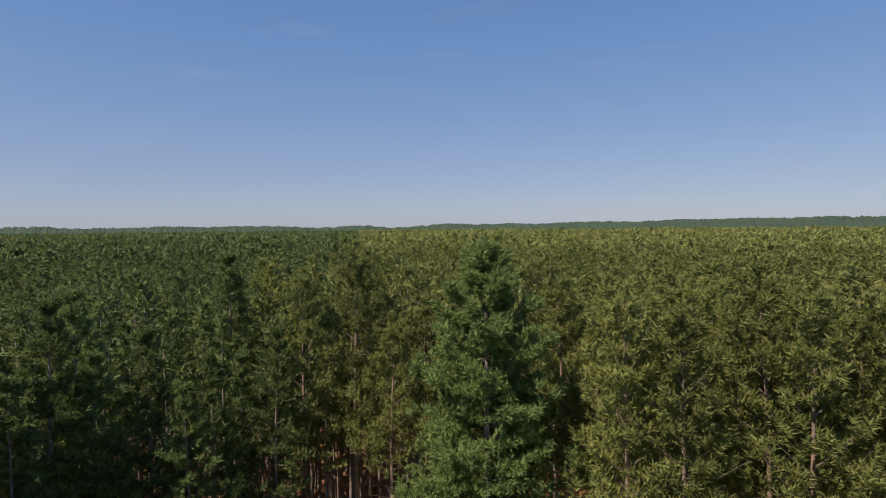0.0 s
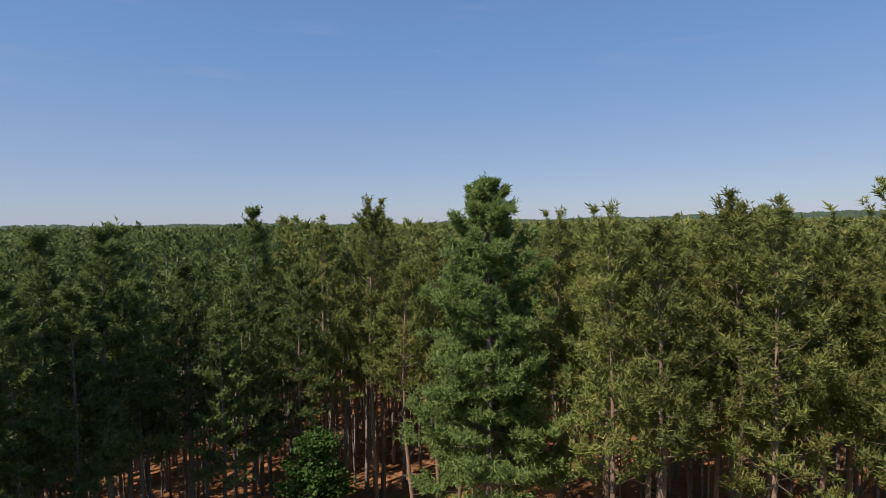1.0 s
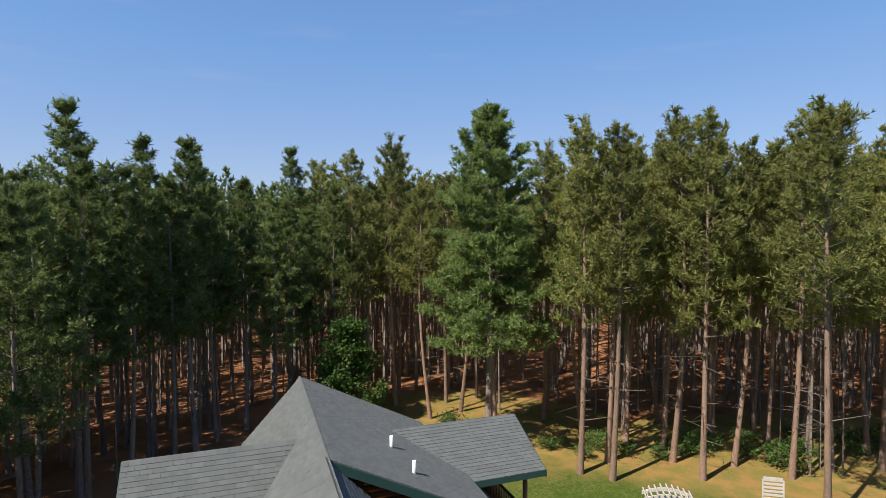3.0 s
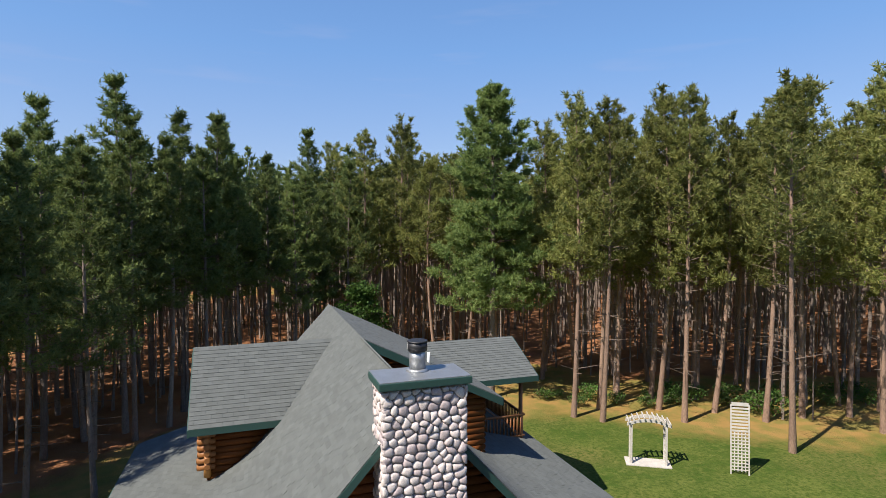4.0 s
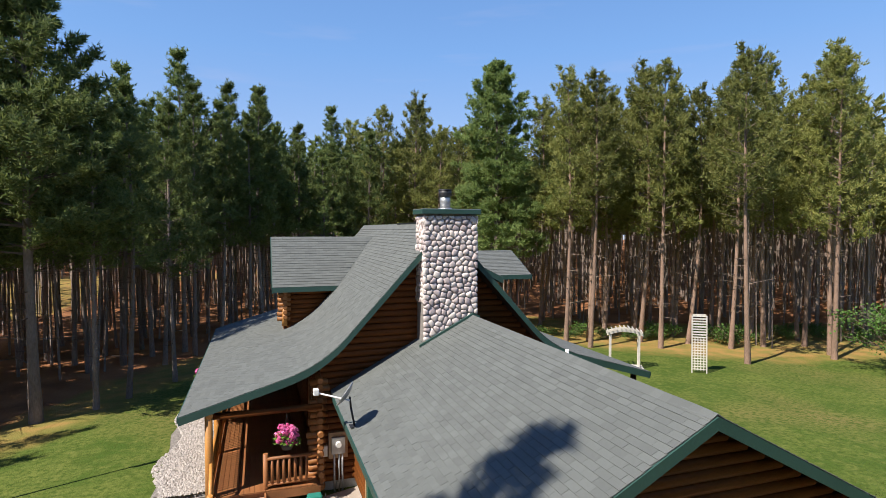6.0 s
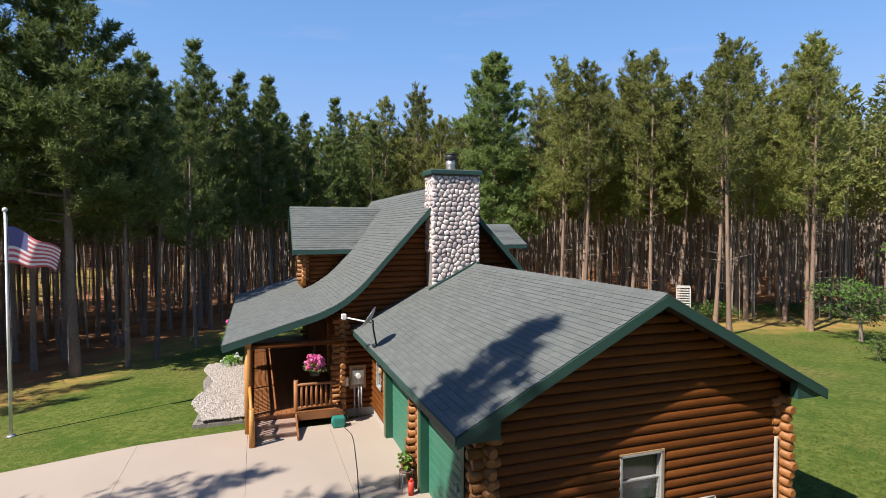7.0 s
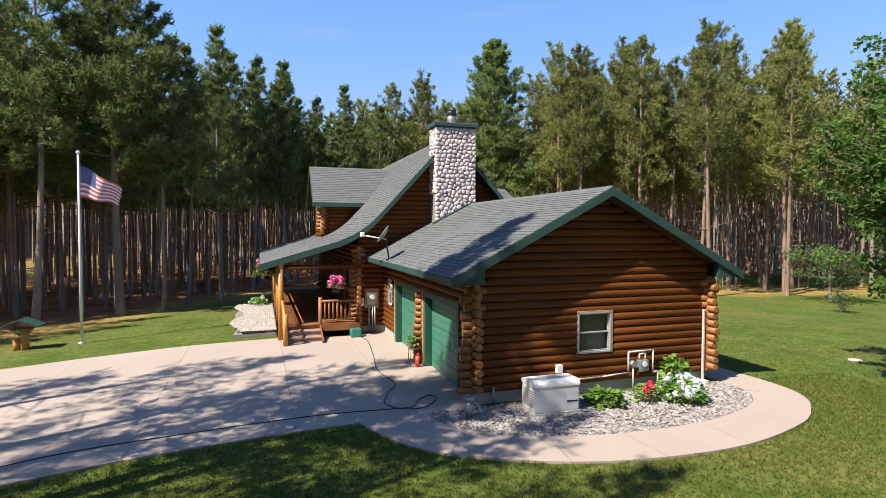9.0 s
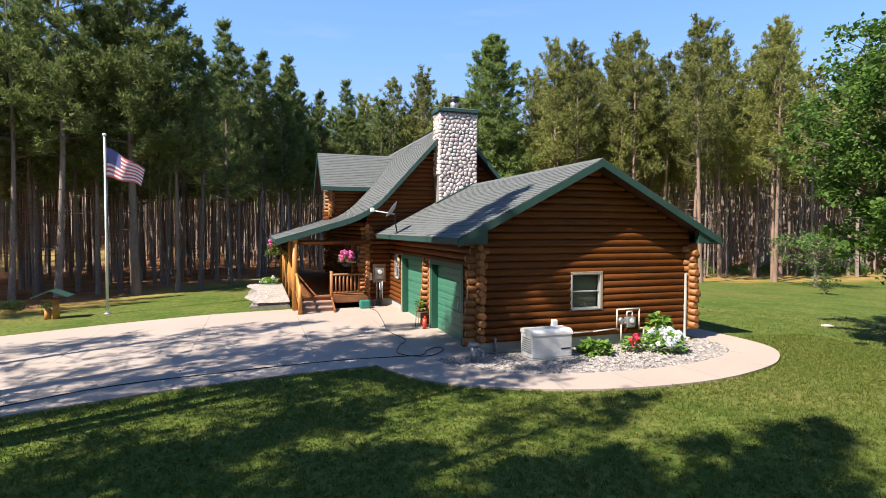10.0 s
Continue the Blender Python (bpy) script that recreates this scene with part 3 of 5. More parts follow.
def far_hills():
    """Low wooded hills along the skyline."""
    rg = np.random.default_rng(9)
    verts, faces = [], []
    n = 2200
    for r, lift in ((620.0, 0.0), (1250.0, 0.62), (1500.0, 1.0)):
        for i in range(n):
            a = radians(-75 + 175 * i / (n - 1))
            u = i / n * 34
            top = 26 + 20 * smooth(0.42, 1.0, i / n) + 7 * noise.noise((u * 0.32, 3.1, 0)) + 7 * noise.noise((u * 1.1, 1, 0)) + 3 * noise.noise((u * 7, 5, r)) + 1.6 * rg.uniform(-1, 1)
            verts.append((r * math.sin(a), r * math.cos(a), 15.5 + (top - 15.5) * lift))
    for i in range(n):
        a = radians(-75 + 175 * i / (n - 1))
        verts.append((1505 * math.sin(a), 1505 * math.cos(a), -5))
    for k in range(3):
        for i in range(n - 1):
            faces.append((k * n + i, k * n + i + 1, (k + 1) * n + i + 1, (k + 1) * n + i))
    me = bpy.data.meshes.new("distant_hills")
    me.from_pydata(verts, [], faces)
    me.materials.append(material("far_hardwood_canopy", (0.055, 0.095, 0.035), 0.95, 0.4, 0.012, 0.11, 0.6, world_space=True, dist=4.0))
    return tagged(new("distant_hills", me), "low wooded hills along the horizon", "hills", kind="structure")


far_hills()


# ---------- leafy trees and shrubs ----------
def leafy(name, height, base, reach, seed, limbs, leaves, leaf, mats, label, category="tree", radius=0.14, cone=False, droop=0.0):
    """A broad-leaved tree or shrub: trunk, limbs, and leaves gathered in clumps along the twigs."""
    rg = np.random.default_rng(seed)
    e = thing(name, (0, 0, 0), label, category)
    tm, off = trunk_mesh("trunk", height * 0.85, radius, mats[0], rg, 8, 0.12)
    part("trunk", tm, None, e)
    wood, pos, way = [], [], []
    for i in range(limbs):
        t = rg.uniform(0, 1) ** 0.8
        a = i * 2.4 + rg.uniform(-0.4, 0.4)
        z = base * 0.8 + t * (height - base) * 0.8
        ln = reach * (math.sin(math.pi * min(1, 0.28 + 0.72 * t)) ** 0.7 * 0.95 + 0.12) * rg.uniform(0.7, 1.1)
        if cone:
            ln = reach * (0.1 + 0.9 * (1 - t) ** 0.75 * min(1, 0.65 + 2 * t)) * rg.uniform(0.7, 1.1)
        o = off(z) + (0, 0, z)
        tip = o + np.array((math.cos(a) * ln, math.sin(a) * ln, (0.35 - droop) * ln * rg.uniform(0.3, 1.3) + (height - base) * 0.1))
        wood += limb_tris(o, tip, radius * 0.3, 0.008, 4)
        k = max(5, int(12 * ln / reach))
        for c in range(k):
            s = 1 - 0.7 * rg.uniform() ** 1.3
            p = o + (tip - o) * s + rg.normal(0, 0.17 * reach ** 0.5, 3) * (1, 1, 0.7)
            wood += limb_tris(o + (tip - o) * max(0.1, s - 0.15), p, 0.012, 0.004, 3)
            pos.append(p)
            w = np.array((math.cos(a), math.sin(a), 0.5)) + rg.normal(0, 0.4, 3)
            way.append(w / np.linalg.norm(w))
    per = max(3, leaves // len(pos))
    pos, way = np.repeat(np.array(pos), per, axis=0), np.repeat(np.array(way), per, axis=0)
    pos = pos + rg.normal(0, leaf * 1.15, pos.shape) * (1, 1, 0.8)
    d = way * 0.6 + rg.normal(0, 0.7, way.shape)
    d /= np.linalg.norm(d, axis=1)[:, None]
    up = rg.normal(0, 0.45, pos.shape) + (0, 0, 1)
    sd = np.cross(d, up)
    sd /= np.linalg.norm(sd, axis=1)[:, None] + 1e-9
    ln = leaf * rg.uniform(0.7, 1.3, (len(pos), 1))
    a_, b_, c_, f_ = pos, pos + d * ln * 0.45 + sd * ln * 0.42, pos + d * ln, pos + d * ln * 0.45 - sd * ln * 0.42
    tri = np.concatenate([np.stack([a_, b_, c_], 1), np.stack([a_, c_, f_], 1)])
    tagged(part("branchwork", soup("branchwork", wood, mats[1]), None, e), kind="stuff")
    part("crown", soup("crown", tri, mats[2]), None, e)
    return e


LM = (M_BARK_WHITE, M_BRANCH)
maple = leafy("maple_tree", 12.0, 1.3, 4.3, 70, 150, 78000, 0.135, (*LM, M_LEAF), "leafy green maple tree on the lawn", radius=0.2)
maple.matrix_basis = scaled(9.85, -3.6, ground_z(9.85, -3.6), 1.0, 0)
bush = leafy("young_maple", 8.7, 0.5, 3.1, 71, 80, 12000, 0.2, (*LM, M_LEAF_DARK), "conical dark-green young hardwood at the forest edge", radius=0.12, cone=True, droop=0.15)
bush.matrix_basis = scaled(4.2, 42.0, ground_z(4.2, 42.0), 1.0, 0)
apple = leafy("apple_tree", 4.0, 1.2, 2.9, 72, 34, 2600, 0.15, (*LM, M_LEAF_DARK), "small spreading apple tree on the lawn", radius=0.12)
apple.matrix_basis = scaled(30.0, 16.5, ground_z(30, 16.5), 1.0, 0)
sapling = leafy("sapling", 1.3, 0.1, 0.7, 73, 14, 500, 0.12, (*LM, M_LEAF), "low green sapling in the grass", "shrub", radius=0.02)
sapling.matrix_basis = scaled(24.6, 11.8, ground_z(24.6, 11.8), 1.0, 0)
shrub = leafy("shrub", 1.5, 0.1, 1.1, 74, 22, 900, 0.16, (*LM, M_LEAF_DARK), "wild green shrub at the edge of the pines", "shrub", radius=0.02)
tagged(shrub, group="shrubs along the forest edge")
shrub.matrix_basis = scaled(27.5, 26.0, ground_z(27.5, 26), 1.0, 0)
for i in range(34):
    x = 18 + i * 0.95 + rng.normal(0, 0.7)
    y = 29.6 - (x - 18) * 0.36 + abs(rng.normal(0, 1.6)) + 1.2
    if math.hypot(x - 19.5, y - 29.5) < 1.0:
        continue
    copy_thing(shrub, scaled(x, y, ground_z(x, y), float(rng.uniform(0.3, 0.8)), float(rng.uniform(0, 360))))
for x, y, s in ((11.0, 39.0, 0.8), (15.6, 33.6, 0.5), (9.6, 38.0, 0.5), (17.0, 31.5, 0.5), (-17.6, 15.6, 0.3), (-18.8, 15.2, 0.4)):
    copy_thing(shrub, scaled(x, y, ground_z(x, y), s, x * 40))

# ---------- house ----------
GX, G_EAVE, G_RIDGE = 4.15, 3.05, 5.2          # garage roof: half width, eave and ridge heights
GW, GY, GBACK = 3.4, 0.53, 10.4                  # garage wall half width, gable wall plane, back
RX, R_RIDGE, KZ = -0.75, 8.0, 3.95              # main ridge line and the height of the roof's bend
WK, WE, WEZ = -4.45, -8.2, 2.85                 # west bend, west eave
EK, EE, EEZ = 2.95, 6.8, 2.85                   # east bend, east eave
HY0, HY1, MY, MB = 9.7, 23.5, 10.4, 22.9        # main roof from and to, gable wall planes
COURSE = 0.195

house = thing("log_house", (0, 0, 0), "brown log house with green-grey shingle roof and attached garage", "house")


def slab(pts, t):
    return pts + [(x, z - t) for x, z in reversed(pts)]


def bent(x0, z0, x1, z1, x2, z2, r=1.1, k=10):
    """A roof line from ridge to eave with an eased bend."""
    d0, d1 = Vector((x0 - x1, z0 - z1)).normalized(), Vector((x2 - x1, z2 - z1)).normalized()
    c = Vector((x1, z1))
    a, e = c + d0 * r, c + d1 * r
    return [(x0, z0)] + [tuple(a * (1 - t) ** 2 + c * 2 * t * (1 - t) + e * t * t) for t in [i / k for i in range(k + 1)]] + [(x2, z2)]


def line_z(line, x):
    for (xa, za), (xb, zb) in zip(line, line[1:]):
        if min(xa, xb) <= x <= max(xa, xb):
            return za + (zb - za) * (x - xa) / (xb - xa)
    return line[0][1]


WEST, EAST = bent(RX, R_RIDGE, WK, KZ, WE, WEZ), bent(RX, R_RIDGE, EK, KZ, EE, EEZ)
G_LINES = [[(0, G_RIDGE), (s * GX, G_EAVE)] for s in (-1, 1)]
roof = part("roof", prism(B(), slab(WEST, 0.12), HY0 + 0.02, HY1), M_SHINGLE_BED, house, "green-grey asphalt shingle roof")
roof_parts = {"west": roof, "east": part("roof", prism(B(), slab(EAST, 0.12), HY0 + 0.02, HY1), M_SHINGLE_BED, house)}
for s, ln in zip(("gw", "ge"), G_LINES):
    roof_parts[s] = part("roof", prism(B(), slab(ln, 0.12), 0.02, GBACK), M_SHINGLE_BED, house)


def fascia(pts, depth, y0, y1, axis="y"):
    part("fascia", prism(B(), slab([(x, z - 0.012) for x, z in pts], depth), y0, y1, axis), M_FASCIA, house)


for ln in (WEST, EAST):
    fascia(ln, 0.21, HY0 - 0.02, HY0 + 0.03)
    fascia(ln, 0.21, HY1 - 0.03, HY1 + 0.02)
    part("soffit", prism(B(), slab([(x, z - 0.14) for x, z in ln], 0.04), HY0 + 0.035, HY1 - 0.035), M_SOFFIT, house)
for ln in G_LINES:
    fascia(ln, 0.2, -0.02, 0.03)
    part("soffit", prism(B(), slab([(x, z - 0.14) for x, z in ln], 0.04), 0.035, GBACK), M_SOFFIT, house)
for x, z, y0, y1 in ((-GX, G_EAVE, 0, 9.68), (GX, G_EAVE, 0, 9.68), (WE, WEZ, HY0, HY1), (EE, EEZ, HY0, HY1)):
    s = 1 if x > 0 else -1
    part("eave_board", box(B(), min(x, x + s * 0.035), max(x, x + s * 0.035), y0, y1, z - 0.15, z + 0.0), M_FASCIA, house)
    # boxed eave: level soffit and its closing triangle at the gable end
    if abs(x) == GX:
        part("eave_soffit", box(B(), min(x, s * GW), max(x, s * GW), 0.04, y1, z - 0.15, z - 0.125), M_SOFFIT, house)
        part("eave_return", prism(B(), [(x, z - 0.148), (s * (GW - 0.05), z - 0.148), (s * (GW - 0.05), z + 0.2), (x, z - 0.08)], 0.032, 0.2), M_FASCIA, house)
# ridge caps: lapped pieces
def ridge_caps(x, z, y0, y1, drop, parent):
    bm = B()
    prism(bm, [(-0.15, -0.15 * drop + 0.012), (0, 0.03), (0.15, -0.15 * drop + 0.012), (0.15, -0.15 * drop - 0.004), (0, 0.012), (-0.15, -0.15 * drop - 0.004)], 0, 0.26)
    me = mesh_from("ridge_cap", bm, M_SHINGLE)
    k = int((y1 - y0) / 0.2)
    for i in range(k):
        ob = part("ridge_cap", me, None, parent)
        ob.matrix_basis = pose(x, y0 + i * (y1 - y0) / k, z, 1.6, 0, 0)


# ---------- log walls ----------
def half_log(k=7):
    """One metre of half-round log along x, bulging towards -y."""
    bm = B()
    h = COURSE
    pts = [(0.0, 0.0)] + [(-0.078 * math.sin(math.pi * i / k) ** 0.75, h * (0.5 - 0.5 * math.cos(math.pi * i / k))) for i in range(1, k)] + [(0.0, h)]
    va, vb = [bm.verts.new((0, y, z)) for y, z in pts], [bm.verts.new((1, y, z)) for y, z in pts]
    for i in range(len(pts) - 1):
        bm.faces.new((va[i], vb[i], vb[i + 1], va[i + 1])).smooth = True
    bm.faces.new(va)
    bm.faces.new(vb[::-1])
    return mesh_from("log", bm, M_LOG)


LOG = half_log()
bm = cyl(B(), (0, 0, -0.26), (0, 0, 0.26), 0.096, 0.096, 12)
bmesh.ops.bevel(bm, geom=[e for e in bm.edges if len(e.link_faces) == 2 and any(len(f.verts) > 4 for f in e.link_faces)], offset=0.018, segments=2, affect="EDGES")
LOG_END = mesh_from("corner_log", bm, M_LOG_END)


def log_wall(parent, axis, fixed, out, a, b, z0, z1, openings=(), top=None, core=0.14, bottom=None):
    """Courses of logs on a wall. axis: the way along it; out: +1 or -1, the outer side; top(s): roof height at s."""
    wall = part("wall", wall_core(axis, fixed, out, a, b, z0, z1, openings, top, core, bottom), M_SOFFIT, parent)
    z = z0
    while z < z1 - 0.04:
        spans = [(a, b)]
        if top:
            ok = [a + (b - a) * i / 120 for i in range(121) if top(a + (b - a) * i / 120) > z + 0.1 and (bottom is None or bottom(a + (b - a) * i / 120) < z + 0.1)]
            spans = [(min(ok), max(ok))] if ok else []
        for oa, ob_, oz0, oz1 in openings:
            if oz0 < z + 0.09 < oz1:
                spans = [q for s0, s1 in spans for q in ((s0, min(s1, oa)), (max(s0, ob_), s1)) if q[1] - q[0] > 0.05]
        for s0, s1 in spans:
            o = part("log", LOG, None, wall)
            if axis == "x":
                m = pose(s0, fixed, z) if out < 0 else pose(s1, fixed, z, 0, 0, 180)
            else:
                m = pose(fixed, s0, z, 0, 0, 90) if out > 0 else pose(fixed, s1, z, 0, 0, -90)
            o.matrix_basis = m @ Matrix.Diagonal((s1 - s0, 1, 1, 1))
        z += COURSE
    return wall


def wall_core(axis, fixed, out, a, b, z0, z1, openings, top, core, bottom):
    """The body of a wall behind its logs, with its openings cut through."""
    bm = B()
    cuts = sorted({a, b, *[v for o in openings for v in o[:2]]} | ({a + (b - a) * i / 24 for i in range(25)} if top else set()))
    d0, d1 = (fixed, fixed - out * core)
    for s0, s1 in zip(cuts, cuts[1:]):
        mid = (s0 + s1) / 2
        t = min(z1, top(mid) - 0.02) if top else z1
        lo = max(z0, bottom(mid)) if bottom else z0
        pieces = [(lo, t)]
        for oa, ob_, oz0, oz1 in openings:
            if oa < mid < ob_:
                pieces = [q for p0, p1 in pieces for q in ((p0, min(p1, oz0)), (max(p0, oz1), p1)) if q[1] - q[0] > 0.01]
        for p0, p1 in pieces:
            if p1 <= p0:
                continue
            if axis == "x":
                box(bm, s0, s1, min(d0, d1), max(d0, d1), p0, p1)
            else:
                box(bm, min(d0, d1), max(d0, d1), s0, s1, p0, p1)
    bmesh.ops.remove_doubles(bm, verts=bm.verts[:], dist=0.001)
    return bm


def corner_stack(parent, x, y, z0, z1, sx, sy):
    """Crossed log ends at a corner, alternately along x and y, of uneven length."""
    rg = random.Random(int(x * 31 + y * 7))
    z, k = z0 + 0.09, 0
    while z < z1:
        o = part("corner_log", LOG_END, None, parent)
        reach = rg.uniform(-0.05, 0.09) + 0.12 * (1 - (z - z0) / (z1 - z0))
        o.matrix_basis = pose(x + sx * (0.02 + reach), y + sy * 0.03, z, 0, 90, 0)
        o = part("corner_log", LOG_END, None, parent)
        o.matrix_basis = pose(x + sx * 0.03, y + sy * (0.0 + reach), z + 0.09, 90, 0, 0)
        z += COURSE
        k += 1


D2, D1, DTOP = (1.55, 4.3), (5.3, 8.0), 2.15
WIN = (-0.66, 0.32, 1.04, 2.08)
gtop = lambda x: G_RIDGE - 0.16 - abs(x) * (G_RIDGE - G_EAVE) / GX
log_wall(house, "x", GY, -1, -GW, GW, 0.28, 5.1, [WIN], gtop)
gw_open = [(D2[0], D2[1], 0.0, DTOP), (D1[0], D1[1], 0.0, DTOP), (8.75, 9.4, 1.25, 2.25)]
log_wall(house, "y", -GW, -1, GY, GBACK, 0.28, 3.0, gw_open)
log_wall(house, "y", GW, 1, GY, GBACK, 0.28, 3.0)
corner_stack(house, -GW, GY, 0.28, 2.85, -1, -1)
corner_stack(house, GW, GY, 0.28, 2.85, 1, -1)
corner_stack(house, -GW, D2[1] + 0.5, 0.1, 2.2, -0.4, 0.0)
mtop = lambda x: (line_z(WEST, x) if x < RX else line_z(EAST, x)) - 0.16
log_wall(house, "x", MY, -1, WK, EK, 0.28, 7.8, (), mtop)
PW, PD = (11.3, 12.4, 1.35, 2.5), (13.6, 14.6, 0.55, 2.6)
log_wall(house, "y", WK, -1, MY, MB, 0.28, 3.6, [PW, PD])
log_wall(house, "y", EK, 1, MY, MB, 0.28, 3.6)
log_wall(house, "x", MB, 1, WK, EK, 0.28, 7.8, (), mtop)
corner_stack(house, WK, MY, 0.1, 3.5, -1, -1)
corner_stack(house, EK, MY, 0.1, 3.5, 1, -1)
corner_stack(house, WK, MB, 0.1, 3.5, -1, 1)
for x0, x1, y0, y1 in ((-GW + 0.02, GW - 0.02, GY + 0.01, GBACK), (WK + 0.02, EK - 0.02, MY + 0.01, MB)):
    runs = [(x0, x1, y0, y0 + 0.2)]
    for xa in (x0, x1 - 0.2):
        spans = ((y0 + 0.2, D2[0]), (D2[1], D1[0]), (D1[1], y1)) if x0 == -GW + 0.02 and xa == x0 else ((y0 + 0.2, y1),)
        runs += [(xa, xa + 0.2, s0, s1) for s0, s1 in spans]
    for r in runs:
        part("foundation", box(B(), *r, -0.6, 0.285), M_FOUND, house, "pale grey concrete block foundation")
# floors and dim inner partitions close the rooms from behind
part("inner_floor", box(B(), -GW + 0.25, GW - 0.25, GY + 0.25, GBACK, -0.1, 0.0), M_FOUND, house)
part("inner_floor", box(B(), WK + 0.25, EK - 0.25, MY + 0.25, MB, 0.3, 0.5), M_INSIDE, house)


# ---------- garage doors, windows ----------
def garage_door(y0, y1):
    d = part("garage_door", box(B(), -GW + 0.16, -GW + 0.2, y0, y1, 0.0, DTOP), M_GREEN_DOOR, house, "green sectional garage door")
    k = 5
    for i in range(k):
        h = DTOP / k
        bm = box(B(), -GW + 0.115, -GW + 0.16, y0 + 0.02, y1 - 0.02, i * h + 0.008, (i + 1) * h - 0.008, 0.008)
        for j in range(2):
            box(bm, -GW + 0.105, -GW + 0.12, y0 + 0.05, y1 - 0.05, i * h + 0.06 + j * 0.19, i * h + 0.19 + j * 0.19, 0.006)
        part("panel", bm, M_GREEN_DOOR, d)
    bm = B()
    box(bm, -GW + 0.07, -GW + 0.1, y0 + 0.7, y0 + 0.74, 0.95, 1.15, 0.006)
    part("door_handle", bm, M_WHITE, d, "pale door handle")
    fr = B()
    for a, b in ((y0 - 0.16, y0 + 0.008), (y1 - 0.008, y1 + 0.16)):
        box(fr, -GW - 0.095, -GW + 0.12, a, b, 0.0, DTOP + 0.0, 0.005)
    box(fr, -GW - 0.095, -GW + 0.12, y0 - 0.16, y1 + 0.16, DTOP - 0.006, DTOP + 0.16, 0.005)
    part("door_frame", fr, M_GREEN_TRIM, house, "dark green garage door frame")
    tr = B()
    box(tr, -GW - 0.115, -GW + 0.0, y1 + 0.162, y1 + 0.225, 0.0, DTOP + 0.16, 0.005)
    part("corner_trim", tr, M_TAN, house, "tan trim board")


garage_door(*D2)
garage_door(*D1)


def glass_material():
    m = bpy.data.materials.new("window_glass")
    m.use_nodes = True
    b = m.node_tree.nodes["Principled BSDF"]
    b.inputs["Base Color"].default_value = (0.8, 0.85, 0.87, 1)
    b.inputs["Roughness"].default_value, b.inputs["Transmission Weight"].default_value, b.inputs["IOR"].default_value = 0.02, 1.0, 1.45
    return m


M_GLASS = glass_material()


def window(axis, fixed, out, a, b, z0, z1, trim=M_WINFRAME):
    """A double-hung window: frame, two sashes with panes, sill."""
    def bx(bm, s0, s1, d0, d1, p0, p1, bev=0.004):
        d0, d1 = fixed + out * d0, fixed + out * d1
        if axis == "x":
            box(bm, s0, s1, min(d0, d1), max(d0, d1), p0, p1, bev)
        else:
            box(bm, min(d0, d1), max(d0, d1), s0, s1, p0, p1, bev)
    fr = B()
    for s0, s1, p0, p1 in ((a, a + 0.04, z0, z1), (b - 0.04, b, z0, z1), (a, b, z1 - 0.04, z1), (a, b, z0, z0 + 0.045)):
        bx(fr, s0, s1, -0.05, 0.095, p0, p1)
    w = part("window", fr, trim, house, "pale vinyl double-hung window")
    zm = (z0 + z1) / 2
    for p0, p1, d in ((z0 + 0.045, zm + 0.015, 0.03), (zm - 0.015, z1 - 0.04, 0.0)):
        sb = B()
        for s0, s1, q0, q1 in ((a + 0.04, a + 0.065, p0, p1), (b - 0.065, b - 0.04, p0, p1), (a + 0.065, b - 0.065, p0, p0 + 0.03), (a + 0.065, b - 0.065, p1 - 0.03, p1)):
            bx(sb, s0, s1, d - 0.02, d + 0.02, q0, q1, 0)
        sash = part("sash", sb, M_WINFRAME, w)
        gb = B()
        bx(gb, a + 0.063, b - 0.063, d - 0.004, d + 0.004, p0 + 0.028, p1 - 0.028, 0)
        pane = part("pane", gb, M_GLASS, w)
        pane.visible_shadow = False
    bl = B()
    bx(bl, a + 0.05, b - 0.05, -0.12, -0.1, z0 + 0.05, z1 - 0.05, 0)
    part("blind", bl, M_SCREEN, w, "dark window screen")
    return w


window("x", GY, -1, WIN[0], WIN[1], WIN[2], WIN[3])
bm = B()
box(bm, WIN[1] + 0.004, WIN[1] + 0.04, GY - 0.09, GY, WIN[2] - 0.02, WIN[3] + 0.035, 0.004)
box(bm, WIN[0] - 0.02, WIN[1] + 0.004, GY - 0.09, GY, WIN[3] + 0.003, WIN[3] + 0.035, 0.004)
part("window_trim", bm, M_TAN, house, "tan window trim board")
window("y", -GW, -1, 8.75, 9.4, 1.25, 2.25)
window("y", WK, -1, *PW)
bm = box(B(), WK - 0.02, WK + 0.06, PD[0], PD[1], 0.56, PD[3], 0.01)
fd = part("front_door", bm, M_DECK, house, "dark wooden front door")
bm = cyl(B(), (WK - 0.09, PD[0] + 0.12, 1.5), (WK - 0.02, PD[0] + 0.12, 1.5), 0.03, 0.03, 8)
part("door_knob", bm, M_METAL, fd)


# ---------- dormers ----------
def dormer_roof(x0, x1, y0, y1, ze, zr, t=0.12):
    yc = (y0 + y1) / 2
    out = []
    for ya in (y0, y1):
        out.append(part("roof", prism(B(), slab([(yc, zr), (ya, ze)], t), x0, x1, "x"), M_SHINGLE_BED, house))
        s = 1 if x1 > 0 else -1
        fascia([(yc, zr), (ya, ze)], 0.22, x1 - s * 0.02, x1 + s * 0.03, "x")
        part("eave_board", box(B(), min(x0, x1), max(x0, x1), ya - 0.018, ya + 0.018, ze - 0.2, ze), M_FASCIA, house)
        part("soffit", prism(B(), slab([(yc, zr - 0.14), (ya, ze - 0.14)], 0.03), x0, x1 - s * 0.03, "x"), M_SOFFIT, house)
    return out


